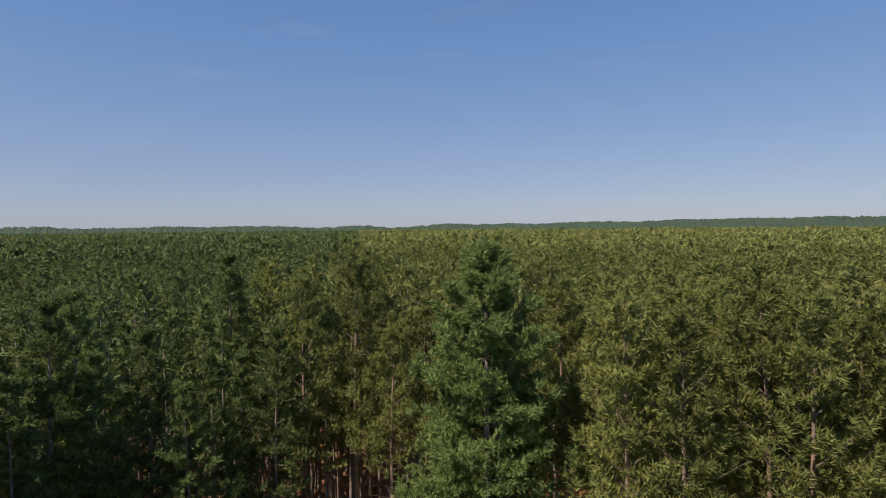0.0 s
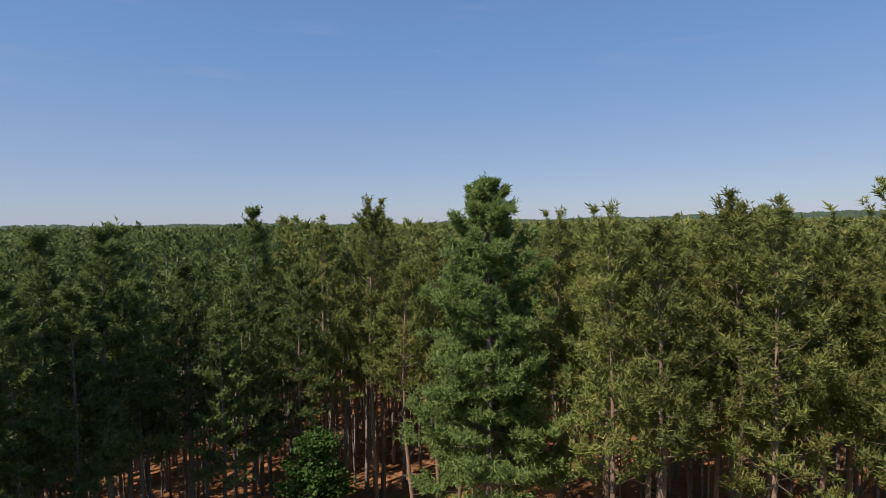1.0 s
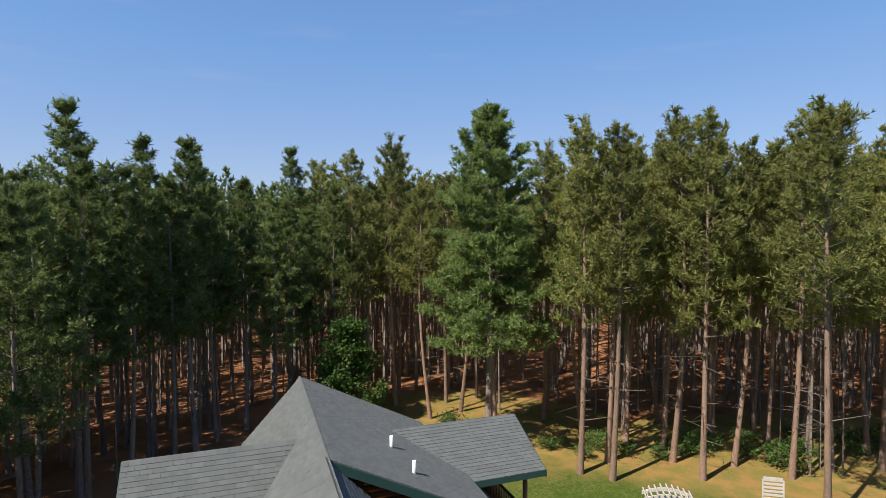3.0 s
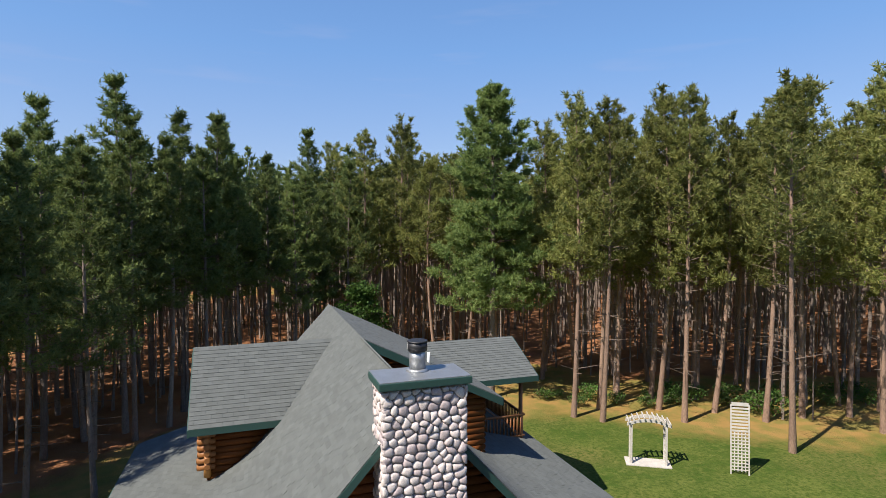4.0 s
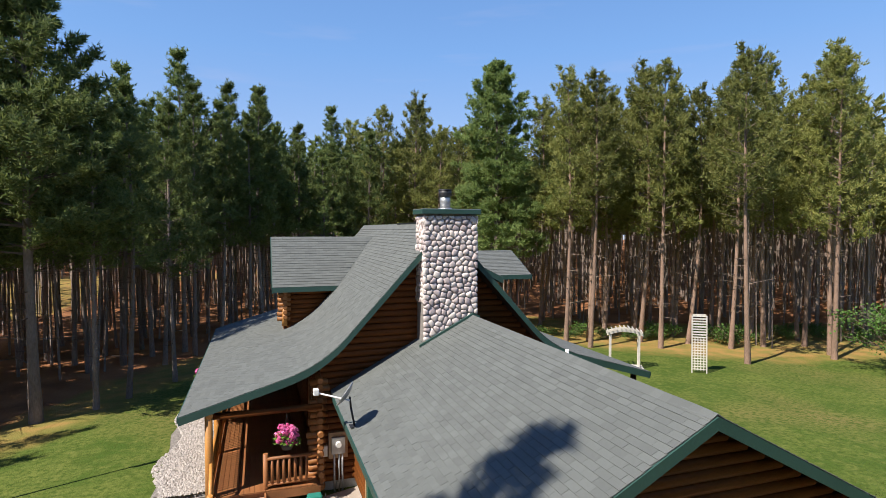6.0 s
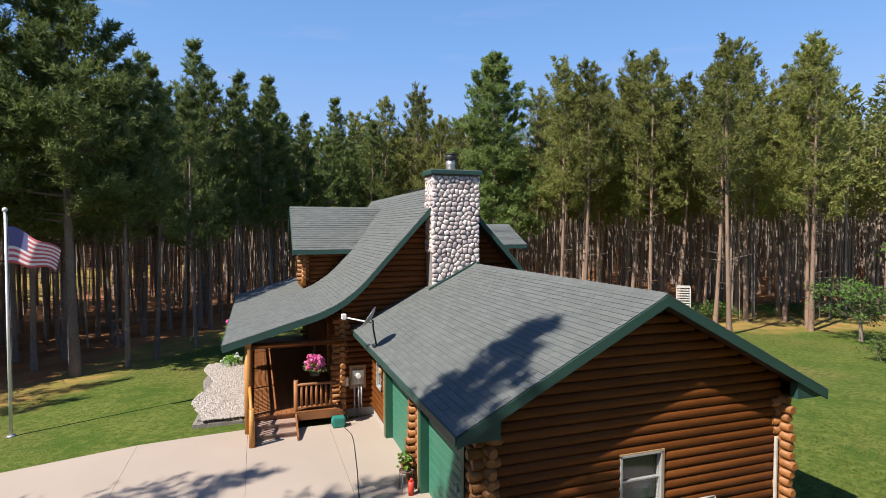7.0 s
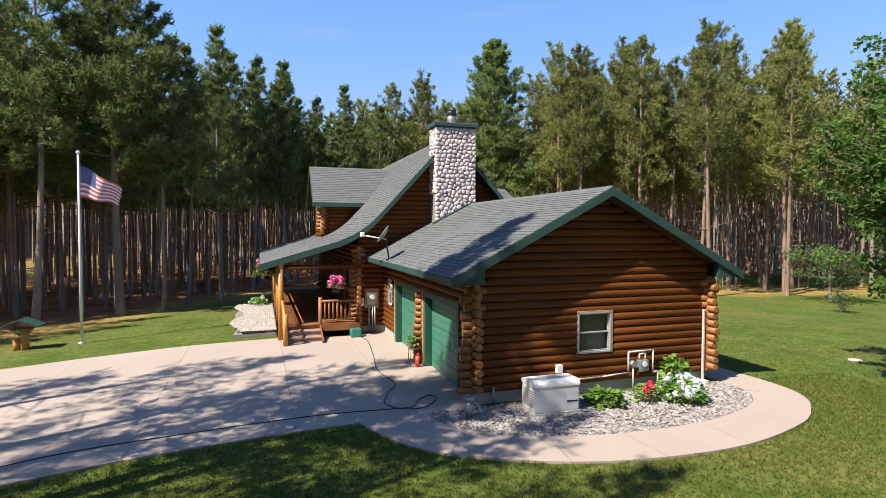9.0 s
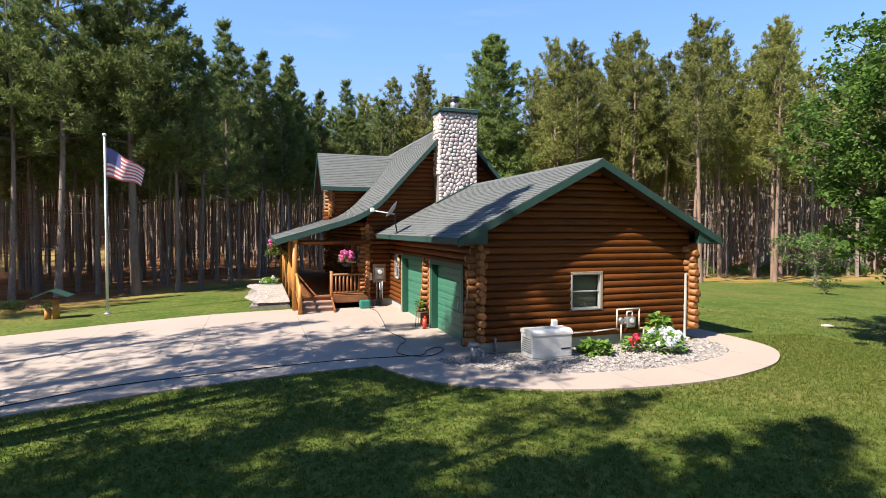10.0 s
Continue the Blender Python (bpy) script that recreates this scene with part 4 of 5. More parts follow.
WD = (-5.65, 16.65, 20.75, 5.5, 7.5)
dormer_roof(-1.0, WD[0], WD[1], WD[2], WD[3], WD[4])
wdx, wy0, wy1 = -5.15, 17.1, 20.3
dtop = lambda y: WD[4] - 0.16 - abs(y - (WD[1] + WD[2]) / 2) * (WD[4] - WD[3]) / ((WD[2] - WD[1]) / 2)
log_wall(house, "y", wdx, -1, wy0, wy1, 3.6, 7.3, [(18.0, 19.4, 4.35, 5.45)], dtop)
window("y", wdx, -1, 18.0, 19.4, 4.35, 5.45)
for y, o in ((wy0, -1), (wy1, 1)):
    log_wall(house, "x", y, o, wdx, -2.6, 3.6, 5.5, (), lambda x: 5.6, bottom=lambda x: line_z(WEST, x) - 0.1)
corner_stack(house, wdx, wy0, 4.1, 5.3, -0.6, -0.6)
part("corner_post", cyl(B(), (wdx - 0.03, wy0 - 0.05, 3.9), (wdx - 0.03, wy0 - 0.05, 4.6), 0.11, 0.1, 10), M_HONEY, house, "honey-coloured log corner post")

# east side: shed dormer and roofed balcony
SH = [(RX + 0.1, 7.98), (3.9, 5.75)]
part("roof", prism(B(), slab(SH, 0.12), 15.7, HY1, "y"), M_SHINGLE_BED, house)
roof_parts["shed"] = house.children[-1]
fascia(SH, 0.24, 15.66, 15.71)
part("eave_board", box(B(), 3.9, 3.94, 15.68, HY1, 5.5, 5.75), M_FASCIA, house)
stop = lambda x: 7.98 - (x - RX - 0.1) * (7.98 - 5.75) / (3.9 - RX - 0.1) - 0.15
log_wall(house, "x", 16.0, -1, -0.4, 3.35, 3.4, 7.8, (), stop, bottom=lambda x: line_z(EAST, x) - 0.1)
log_wall(house, "y", 3.35, 1, 16.0, MB, 3.4, 5.8, [(19.4, 21.2, 3.2, 5.3)])
part("balcony_door", box(B(), 3.2, 3.26, 19.4, 21.2, 3.2, 5.3), M_SCREEN, house, "dark glazed balcony door")
ED = (6.6, 18.2, 22.8, 5.6, 6.72)
dormer_roof(1.5, ED[0], ED[1], ED[2], ED[3], ED[4])
bx0, bx1, by0, by1, bz = 3.3, 6.2, 18.6, 22.4, 3.05
deck = part("balcony_deck", box(B(), bx0, bx1, by0, by1, bz - 0.2, bz), M_DECK, house, "brown balcony deck")
for x, y in ((bx1 - 0.1, by0 + 0.1), (bx1 - 0.1, by1 - 0.1)):
    part("post", cyl(B(), (x, y, -0.9), (x, y, 5.55), 0.09, 0.08, 10), M_DECK, house)


def railing(pts, z, name, mat, step=0.14, high=0.95, r=0.035, rr=0.05):
    """Top and bottom rails and turned balusters between two places, each a part."""
    (xa, ya), (xb, yb) = pts
    ra = part(name, cyl(B(), (xa, ya, z + high), (xb, yb, z + high), rr, rr, 8), mat, house)
    part("lower_rail", cyl(B(), (xa, ya, z + 0.12), (xb, yb, z + 0.12), rr * 0.8, rr * 0.8, 8), mat, ra)
    me = mesh_from("baluster", cyl(B(), (0, 0, 0.12), (0, 0, high), r, r * 0.85, 6), mat)
    n = int(math.hypot(xb - xa, yb - ya) / step)
    for i in range(1, n):
        o = part("baluster", me, None, ra)
        o.location = (xa + (xb - xa) * i / n, ya + (yb - ya) * i / n, z)
    return ra


railing(((bx0, by0), (bx1, by0)), bz, "balcony_rail", M_DECK)
railing(((bx1, by0), (bx1, by1)), bz, "balcony_rail", M_DECK)

# ---------- porch ----------
PX0, PX1, PY0, PY1, PZ = -7.45, WK - 0.08, 9.75, 22.6, 0.55
part("porch_frame", box(B(), PX0 + 0.05, PX1, PY0 + 0.04, PY1, 0.25, PZ - 0.05), M_DECK, house)
me = mesh_from("plank", box(B(), 0.004, 0.138, 0, PY1 - PY0, -0.045, 0, 0.004), M_DECK)
for i in range(int((PX1 - PX0) / 0.142)):
    o = part("plank", me, None, house)
    o.location = (PX0 + i * 0.142, PY0, PZ)
part("porch_skirt", box(B(), -6.0, PX1, PY0 - 0.01, PY0 + 0.03, 0.28, PZ - 0.05), M_DECK, house)
for i in range(3):
    st = B()
    z = PZ - 0.18 * (i + 1) + 0.01
    box(st, -7.3, -6.0, PY0 - 0.36 * (i + 1), PY0 - 0.36 * i + 0.02, z - 0.05, z, 0.008)
    box(st, -7.28, -6.02, PY0 - 0.36 * i - 0.33, PY0 - 0.36 * i - 0.3, max(-0.05, z - 0.19), z - 0.05)
    part("step", st, M_STEP, house, "pale worn wooden step")
for x in (-7.28, -6.06):
    part("stringer", prism(B(), [(PY0, 0.5), (PY0, -0.02), (PY0 - 1.08, -0.02), (PY0 - 1.08, 0.14)], x, x + 0.05, "x"), M_DECK, house)
for y in (9.85, 12.9, 16.0, 19.1, 22.3):
    z = line_z(WEST, PX0) - 0.15
    part("porch_post", cyl(B(), (PX0 - 0.02, y, 0.0), (PX0 - 0.02, y, z), 0.11, 0.1, 12), M_HONEY, house, "honey-stained log porch post")
for y0, y1 in ((9.95, 12.8), (13.0, 15.9), (16.1, 19.0), (19.2, 22.2)):
    railing(((PX0, y0), (PX0, y1)), PZ, "porch_rail", M_HONEY, 0.15, 0.95, 0.04, 0.055)
part("porch_beam", cyl(B(), (PX0, 9.75, line_z(WEST, PX0) - 0.27), (PX0, 22.6, line_z(WEST, PX0) - 0.27), 0.1, 0.1, 10), M_HONEY, house)
part("porch_beam", cyl(B(), (PX0, 9.95, 2.72), (WK, 9.95, 2.72), 0.09, 0.09, 10), M_LOG, house)
railing(((-6.0, 9.85), (-4.75, 9.85)), PZ, "porch_rail", M_DECK, 0.15, 0.85, 0.045, 0.05)
part("porch_post", cyl(B(), (-6.02, 9.87, 0.0), (-6.02, 9.87, 1.55), 0.075, 0.07, 10), M_DECK, house)
part("newel_post", cyl(B(), (-7.36, 8.62, -0.05), (-7.36, 8.62, 1.15), 0.085, 0.075, 12), M_HONEY, house, "honey-stained log newel post")
part("stair_rail", cyl(B(), (-7.36, 8.62, 0.98), (-7.42, 9.85, 1.5), 0.05, 0.05, 8), M_HONEY, house)
part("stair_rail", cyl(B(), (-7.36, 8.62, 0.28), (-7.42, 9.85, 0.8), 0.04, 0.04, 8), M_HONEY, house)
for i in range(1, 8):
    t = i / 8
    part("baluster", cyl(B(), (-7.36 - 0.06 * t, 8.62 + 1.23 * t, 0.28 + 0.52 * t), (-7.36 - 0.06 * t, 8.62 + 1.23 * t, 0.98 + 0.52 * t), 0.035, 0.03, 6), M_HONEY, house)
# the eave's shade is put into this post's colour: soffit brown, not deck brown
part("east_post", cyl(B(), (EE - 0.5, 9.95, -0.5), (EE - 0.5, 9.95, 2.75), 0.1, 0.1, 10), M_SOFFIT, house)

# ---------- chimney ----------
CX0, CX1, CY0, CY1, CTOP = -1.53, 0.2, 9.45, 10.38, 8.3
chimney = part("chimney", box(B(), CX0 + 0.05, CX1 - 0.05, CY0 + 0.05, CY1 - 0.05, 2.6, CTOP), M_MORTAR, house, "tall chimney of rounded pale river stones")
bm = box(B(), CX0 - 0.07, CX1 + 0.07, CY0 - 0.07, CY1 + 0.05, CTOP - 0.02, CTOP + 0.12, 0.012)
cap = part("chimney_cap", bm, M_FASCIA, chimney, "green painted chimney cap")
part("cap_plate", box(B(), CX0 - 0.05, CX1 + 0.05, CY0 - 0.05, CY1 + 0.03, CTOP + 0.122, CTOP + 0.14), M_METAL, chimney, "dull metal cap plate")
bm = cyl(B(), (-0.65, 10.1, CTOP + 0.13), (-0.65, 10.1, CTOP + 0.19), 0.24, 0.2, 18)
cyl(bm, (-0.65, 10.1, CTOP + 0.19), (-0.65, 10.1, CTOP + 0.57), 0.165, 0.165, 18)
part("flue_pipe", bm, M_METAL, chimney, "grey metal flue pipe")
bm = cyl(B(), (-0.65, 10.1, CTOP + 0.55), (-0.65, 10.1, CTOP + 0.73), 0.2, 0.2, 18)
cyl(bm, (-0.65, 10.1, CTOP + 0.73), (-0.65, 10.1, CTOP + 0.76), 0.215, 0.2, 18)
part("flue_cap", bm, M_DARKMETAL, chimney, "dark flue cap")


def clip(poly, px, py, nx, ny):
    """Keeps the part of a polygon on the side of the line through (px, py) against (nx, ny)."""
    out = []
    for (ax, ay), (bx, by) in zip(poly, poly[1:] + poly[:1]):
        da, db = (ax - px) * nx + (ay - py) * ny, (bx - px) * nx + (by - py) * ny
        if da <= 0:
            out.append((ax, ay))
        if (da < 0) != (db < 0) and da != db:
            t = da / (da - db)
            out.append((ax + (bx - ax) * t, ay + (by - ay) * t))
    return out


def stones(parent, w, h, place, mat, size=0.2, seed=1, high=0.052, cut=None, name="stone"):
    """Rounded stones that fill a face w wide and h high, one object each. place: the face's pose, z outwards."""
    rg = random.Random(seed)
    pts, row, y = [], 0, size * 0.4
    while y < h + size * 0.2:
        x = size * (0.3 + 0.5 * (row % 2))
        while x < w + size * 0.2:
            pts.append((x + rg.uniform(-0.36, 0.36) * size, y + rg.uniform(-0.34, 0.34) * size))
            x += size * rg.uniform(0.8, 1.45)
        y += size * 0.86
        row += 1
    for i, (px, py) in enumerate(pts):
        if cut and not cut(px, py):
            continue
        poly = [(0, 0), (w, 0), (w, h), (0, h)]
        for j, (qx, qy) in enumerate(pts):
            d = math.hypot(qx - px, qy - py)
            if j != i and d < size * 3.2:
                poly = clip(poly, (px + qx) / 2, (py + qy) / 2, (qx - px) / d, (qy - py) / d)
                if len(poly) < 3:
                    break
        if len(poly) < 3:
            continue
        cx, cy = sum(p[0] for p in poly) / len(poly), sum(p[1] for p in poly) / len(poly)
        ring = []
        k = 12
        for a in range(k):
            ang = 2 * math.pi * a / k
            ux, uy = math.cos(ang), math.sin(ang)
            r = min(((ax - cx) * (by - ay) - (ay - cy) * (bx - ax)) / q for (ax, ay), (bx, by) in zip(poly, poly[1:] + poly[:1]) for q in [ux * (by - ay) - uy * (bx - ax)] if abs(q) > 1e-9 and ((ax - cx) * (by - ay) - (ay - cy) * (bx - ax)) / q > 0)
            ring.append((ux, uy, r))
        mean = sum(r for *_, r in ring) / k
        ring = [(ux, uy, min(r, mean * 1.5) * 0.99 - 0.004) for ux, uy, r in ring]
        bm = B()
        hh = high * rg.uniform(0.75, 1.25)
        levels = [(1.0, -0.03), (0.97, hh * 0.35), (0.82, hh * 0.78), (0.45, hh)]
        last = None
        tx, ty = rg.uniform(-0.15, 0.15), rg.uniform(-0.15, 0.15)
        for s, z in levels:
            vs = [bm.verts.new((cx + ux * r * s, cy + uy * r * s, z + s * r * (ux * tx + uy * ty) * 0.5)) for ux, uy, r in ring]
            if last:
                for a in range(k):
                    bm.faces.new((last[a], last[(a + 1) % k], vs[(a + 1) % k], vs[a])).smooth = True
            last = vs
        bm.faces.new(last).smooth = True
        o = part(name, bm, mat, parent)
        o.matrix_basis = place


stones(chimney, CX1 - CX0, CTOP - 4.0 - 0.06, Matrix.Translation((CX0, CY0 + 0.05, 4.0)) @ pose(0, 0, 0, 90, 0, 0), M_STONE, 0.185, 3, cut=lambda x, y: y > -0.1 + 1.2 * max(0, (x - 0.0)) * 0.45)
stones(chimney, CY1 - CY0, CTOP - 5.6 - 0.06, Matrix.Translation((CX0 + 0.05, CY1, 5.6)) @ pose(0, 0, 0, 0, 0, -90) @ pose(0, 0, 0, 90, 0, 0), M_STONE, 0.185, 4)
stones(chimney, CY1 - CY0, 1.2, Matrix.Translation((CX1 - 0.05, CY0, CTOP - 1.26)) @ pose(0, 0, 0, 0, 0, 90) @ pose(0, 0, 0, 90, 0, 0), M_STONE, 0.185, 6)
# green flashing along the joint of garage roof and chimney
part("flashing", prism(B(), [(CX0 - 0.14, 4.3), (CX0 - 0.14, 4.42), (0.0, 5.29), (CX1 + 0.03, 5.2), (CX1 + 0.03, 5.08), (0.0, 5.17)], CY0 - 0.09, CY0 - 0.02), M_FASCIA, house, "green metal roof flashing")

# ---------- drive, walk and beds ----------
def slab_panel(corners, thick=0.12, lift=0.03, n=5):
    """A thin slab over the ground between four corners (x, y), in order."""
    bm = B()
    a, b, c, d = [Vector(p) for p in corners]
    grid = []
    for j in range(n + 1):
        row = []
        for i in range(n + 1):
            p = (a * (1 - i / n) + b * (i / n)) * (1 - j / n) + (d * (1 - i / n) + c * (i / n)) * (j / n)
            row.append(bm.verts.new((p.x, p.y, ground_z(p.x, p.y) + lift)))
        grid.append(row)
    for j in range(n):
        for i in range(n):
            bm.faces.new((grid[j][i], grid[j][i + 1], grid[j + 1][i + 1], grid[j + 1][i]))
    edge = [e for e in bm.edges if len(e.link_faces) == 1]
    r = bmesh.ops.extrude_edge_only(bm, edges=edge)
    for v in r["geom"]:
        if isinstance(v, bmesh.types.BMVert):
            v.co.z -= thick
    return bm


def along(pts, x):
    for (xa, ya), (xb, yb) in zip(pts, pts[1:]):
        if min(xa, xb) <= x <= max(xa, xb):
            return ya + (yb - ya) * (x - xa) / (xb - xa)
    return pts[-1][1]


drive = tagged(new("driveway"), "wide pale concrete driveway in large slabs", "driveway", kind="structure")
FRONT = [(-3.2, 0.25), (-5.9, 0.19), (-8.35, 0.08), (-10.6, -0.2), (-13.3, -0.76), (-17, -1.6), (-48, -9)]
BACK = [(-3.2, 10.36), (-4.4, 10.36), (-4.5, 9.8), (-7.5, 9.8), (-7.55, 10.9), (-10, 10.2), (-14, 9.3), (-16.8, 8.5), (-48, 0)]
xs = [-3.28, -5.0, -7.5, -10.6, -13.8, -17.2, -21, -25, -30, -36, -44]
for x1, x0 in zip(xs, xs[1:]):
    g = 0.004
    ym0, ym1 = along(FRONT, x0) * 0.5 + along(BACK, x0) * 0.5, along(FRONT, x1) * 0.5 + along(BACK, x1) * 0.5
    for ya0, ya1, yb0, yb1 in ((along(FRONT, x0), along(FRONT, x1), ym0 - g, ym1 - g), (ym0 + g, ym1 + g, along(BACK, x0), along(BACK, x1 - 0.02))):
        part("concrete_slab", slab_panel([(x0 + g, ya0), (x1 - g, ya1), (x1 - g, yb1), (x0 + g, yb0)]), M_CONCRETE, drive)


def resample(pts, n):
    """A smooth line of n + 1 places through control points."""
    P = [Vector(p) for p in pts]
    P = [P[0] * 2 - P[1]] + P + [P[-1] * 2 - P[-2]]
    out, k = [], len(P) - 3
    for i in range(n + 1):
        t = min(k - 1e-6, i / n * k)
        j = int(t)
        f = t - j
        a, b, c, d = P[j:j + 4]
        out.append(0.5 * ((2 * b) + (c - a) * f + (2 * a - 5 * b + 4 * c - d) * f * f + (3 * b - a - 3 * c + d) * f ** 3))
    return out


OUTER = resample([(-6.2, 0.16), (-5.9, -0.6), (-5.38, -1.5), (-4.5, -2.2), (-2.9, -2.95), (-1.1, -3.3), (0.9, -3.28), (2.9, -2.75), (3.95, -2.15), (4.7, -1.4), (5.0, -0.3), (4.9, 2.0), (4.9, 6.0)], 48)
INNER = resample([(-4.7, 0.2), (-4.55, -0.3), (-4.3, -0.75), (-3.75, -1.3), (-2.75, -1.8), (-1.2, -2.1), (0.75, -2.08), (2.2, -1.75), (3.2, -1.25), (3.7, -0.55), (3.75, 0.1), (3.6, 2.0), (3.6, 6.0)], 48)
walkway = tagged(new("garden_walk"), "curved pale concrete garden path", "path", kind="structure")
for s in range(12):
    bm = B()
    prev = None
    for i in range(s * 4, s * 4 + 5):
        o, q = OUTER[i], INNER[i]
        f = 0.004 if i == s * 4 else (-0.004 if i == s * 4 + 4 else 0)
        row = [bm.verts.new((p.x + f, p.y, ground_z(p.x, p.y) + z)) for p, z in ((o, -0.1), (o, 0.045), (q, 0.045), (q, -0.1))]
        if prev:
            for k in range(3):
                bm.faces.new((prev[k], prev[k + 1], row[k + 1], row[k]))
        prev = row
    part("concrete_slab", bm, M_CONCRETE, walkway)


def pebbles(name, count, where, size, mat, label, seed):
    """Loose stones spread over a bed, as one stuff object. where(rng): a place (x, y, z)."""
    rg = np.random.default_rng(seed)
    base = np.array([(1, 0, 0), (-1, 0, 0), (0, 1, 0), (0, -1, 0), (0, 0, 1), (0.6, 0.6, 0.5), (-0.6, 0.6, 0.5), (-0.6, -0.6, 0.5), (0.6, -0.6, 0.5)], float)
    fc = [(4, 5, 6), (4, 6, 7), (4, 7, 8), (4, 8, 5), (0, 2, 5), (2, 1, 6), (1, 3, 7), (3, 0, 8), (5, 2, 6), (6, 1, 7), (7, 3, 8), (8, 0, 5)]
    vs, fs = [], []
    for i in range(count):
        p = where(rg)
        s = size * rg.uniform(0.5, 1.35) * rg.uniform(0.7, 1.3, 3) * (1, 1, 0.7)
        a = rg.uniform(0, 6.28)
        R = np.array([[math.cos(a), -math.sin(a), 0], [math.sin(a), math.cos(a), 0], [0, 0, 1]])
        k = len(vs)
        vs += list((base * rg.uniform(0.85, 1.15, (9, 1)) * s) @ R.T + p)
        fs += [tuple(q + k for q in f) for f in fc]
    me = bpy.data.meshes.new(name)
    me.from_pydata([tuple(v) for v in vs], [], fs)
    me.materials.append(mat)
    return tagged(new(name, me), label, "gravel", kind="stuff")


BED = [(p.x, p.y) for p in INNER[:42]] + [(GW, 0.3), (-GW, 0.3), (-4.4, 0.3)]
bm = B()
bm.faces.new([bm.verts.new((x, y, ground_z(x, y) + 0.02)) for x, y in BED])
tagged(part("gravel_bed", bm, M_GRAVEL_BED), "grey gravel flower bed beside the garage wall", "gravel bed", kind="structure")


def in_bed(rg):
    while True:
        x, y = rg.uniform(-4.7, 3.9), rg.uniform(-2.2, 0.32)
        if inside(BED, x, y) > 0.02:
            return np.array((x, y, ground_z(x, y) + 0.03))


pebbles("pebbles", 6500, in_bed, 0.037, M_PEBBLE, "loose pale and grey landscaping pebbles", 3)


def rock_spot(rg):
    y = rg.uniform(11.0, 19.0)
    x = rg.uniform(-9.15 + 0.25 * math.sin(y * 1.3), -7.62)
    return np.array((x, y, 0.24))


bm = prism(B(), [(-9.2, 11.0), (-7.6, 10.95), (-7.6, 19.2), (-9.0, 19.2), (-9.35, 16.5), (-9.0, 14.0)], -0.4, 0.2, "z")
bmesh.ops.bevel(bm, geom=[e for e in bm.edges if all(v.co.z > 0 for v in e.verts)], offset=0.12, segments=3, affect="EDGES")
rb = tagged(part("rock_bed", bm, M_GRAVEL_BED), "raised bed of pale rough stones beside the porch", "rock bed", kind="structure")
pebbles("bed_stones", 6500, lambda rg: rock_spot(rg) - (0, 0, 0.045), 0.05, M_ROCK, "pale rough stones filling the raised bed", 5)


# ---------- plants ----------
def plant_tuft(name, at, radius, high, leaves, leaf, mat, label, blooms=0, bloom_mat=None, bloom=0.06, seed=1, category="flower", lobes=7):
    """A leafy plant with rounded blooms of small petals."""
    rg = np.random.default_rng(seed)
    e = thing(name, at, label, category)
    th, z = rg.uniform(0, 6.28, leaves), rg.uniform(0.1, 1, leaves) ** 0.8
    r = radius * np.sqrt(rg.uniform(0.05, 1, leaves)) * (1.15 - 0.55 * z)
    pos = np.stack([r * np.cos(th), r * np.sin(th), high * z * 0.85], 1)
    d = np.stack([np.cos(th), np.sin(th), rg.uniform(-0.2, 0.8, leaves)], 1) + rg.normal(0, 0.3, (leaves, 3))
    d /= np.linalg.norm(d, axis=1)[:, None]
    s = np.cross(d, rg.normal(0, 0.3, (leaves, 3)) + (0, 0, 1))
    s /= np.linalg.norm(s, axis=1)[:, None] + 1e-9
    ln = leaf * rg.uniform(0.7, 1.3, (leaves, 1))
    a, b, c, f = pos, pos + d * ln * 0.5 + s * ln * 0.35, pos + d * ln - (0, 0, leaf * 0.25), pos + d * ln * 0.5 - s * ln * 0.35
    part("leaves", soup("leaves", np.concatenate([np.stack([a, b, c], 1), np.stack([a, c, f], 1)]), mat), None, e)
    for i in range(blooms):
        t, zz = rg.uniform(0, 6.28), rg.uniform(0.3, 1.0)
        rr = radius * (1.1 - 0.45 * zz) * rg.uniform(0.6, 1)
        c0 = np.array((rr * math.cos(t), rr * math.sin(t), high * zz))
        n = 26
        dd = rg.normal(0, 1, (n, 3))
        dd /= np.linalg.norm(dd, axis=1)[:, None]
        sp = np.cross(dd, rg.normal(0, 1, (n, 3)))
        sp /= np.linalg.norm(sp, axis=1)[:, None]
        q = c0 + dd * bloom * 0.75
        tri = np.stack([q - sp * bloom * 0.45, q + sp * bloom * 0.45, q + np.cross(dd, sp) * bloom * 0.7], 1)
        part("bloom", soup("bloom", tri, bloom_mat), None, e)
    return e


plant_tuft("hosta", (-0.46, -0.42, 0.02), 0.42, 0.36, 260, 0.17, M_LEAF_LIME, "low green hosta in the gravel bed", seed=2)
plant_tuft("red_flowers", (0.63, -0.5, 0.02), 0.3, 0.42, 170, 0.11, M_LEAF_LIME, "small plant with red blooms in the gravel bed", 5, M_FLOWER_RED, 0.1, 3)
plant_tuft("hydrangea", (1.5, -0.7, 0.02), 0.62, 0.56, 520, 0.13, M_LEAF_LIME, "green hydrangea with white and pale blue flower heads", 40, M_FLOWER_WHITE, 0.1, 4)
plant_tuft("tall_green_plant", (1.75, -0.25, 0.02), 0.35, 1.05, 260, 0.16, M_LEAF_LIME, "tall light-green plant behind the hydrangea", 3, M_FLOWER_WHITE, 0.09, 6)
plant_tuft("bed_flowers", (-8.3, 18.6, 0.2), 0.5, 0.45, 240, 0.12, M_LEAF_LIME, "white flowers at the end of the stone bed", 9, M_FLOWER_WHITE, 0.09, 8)


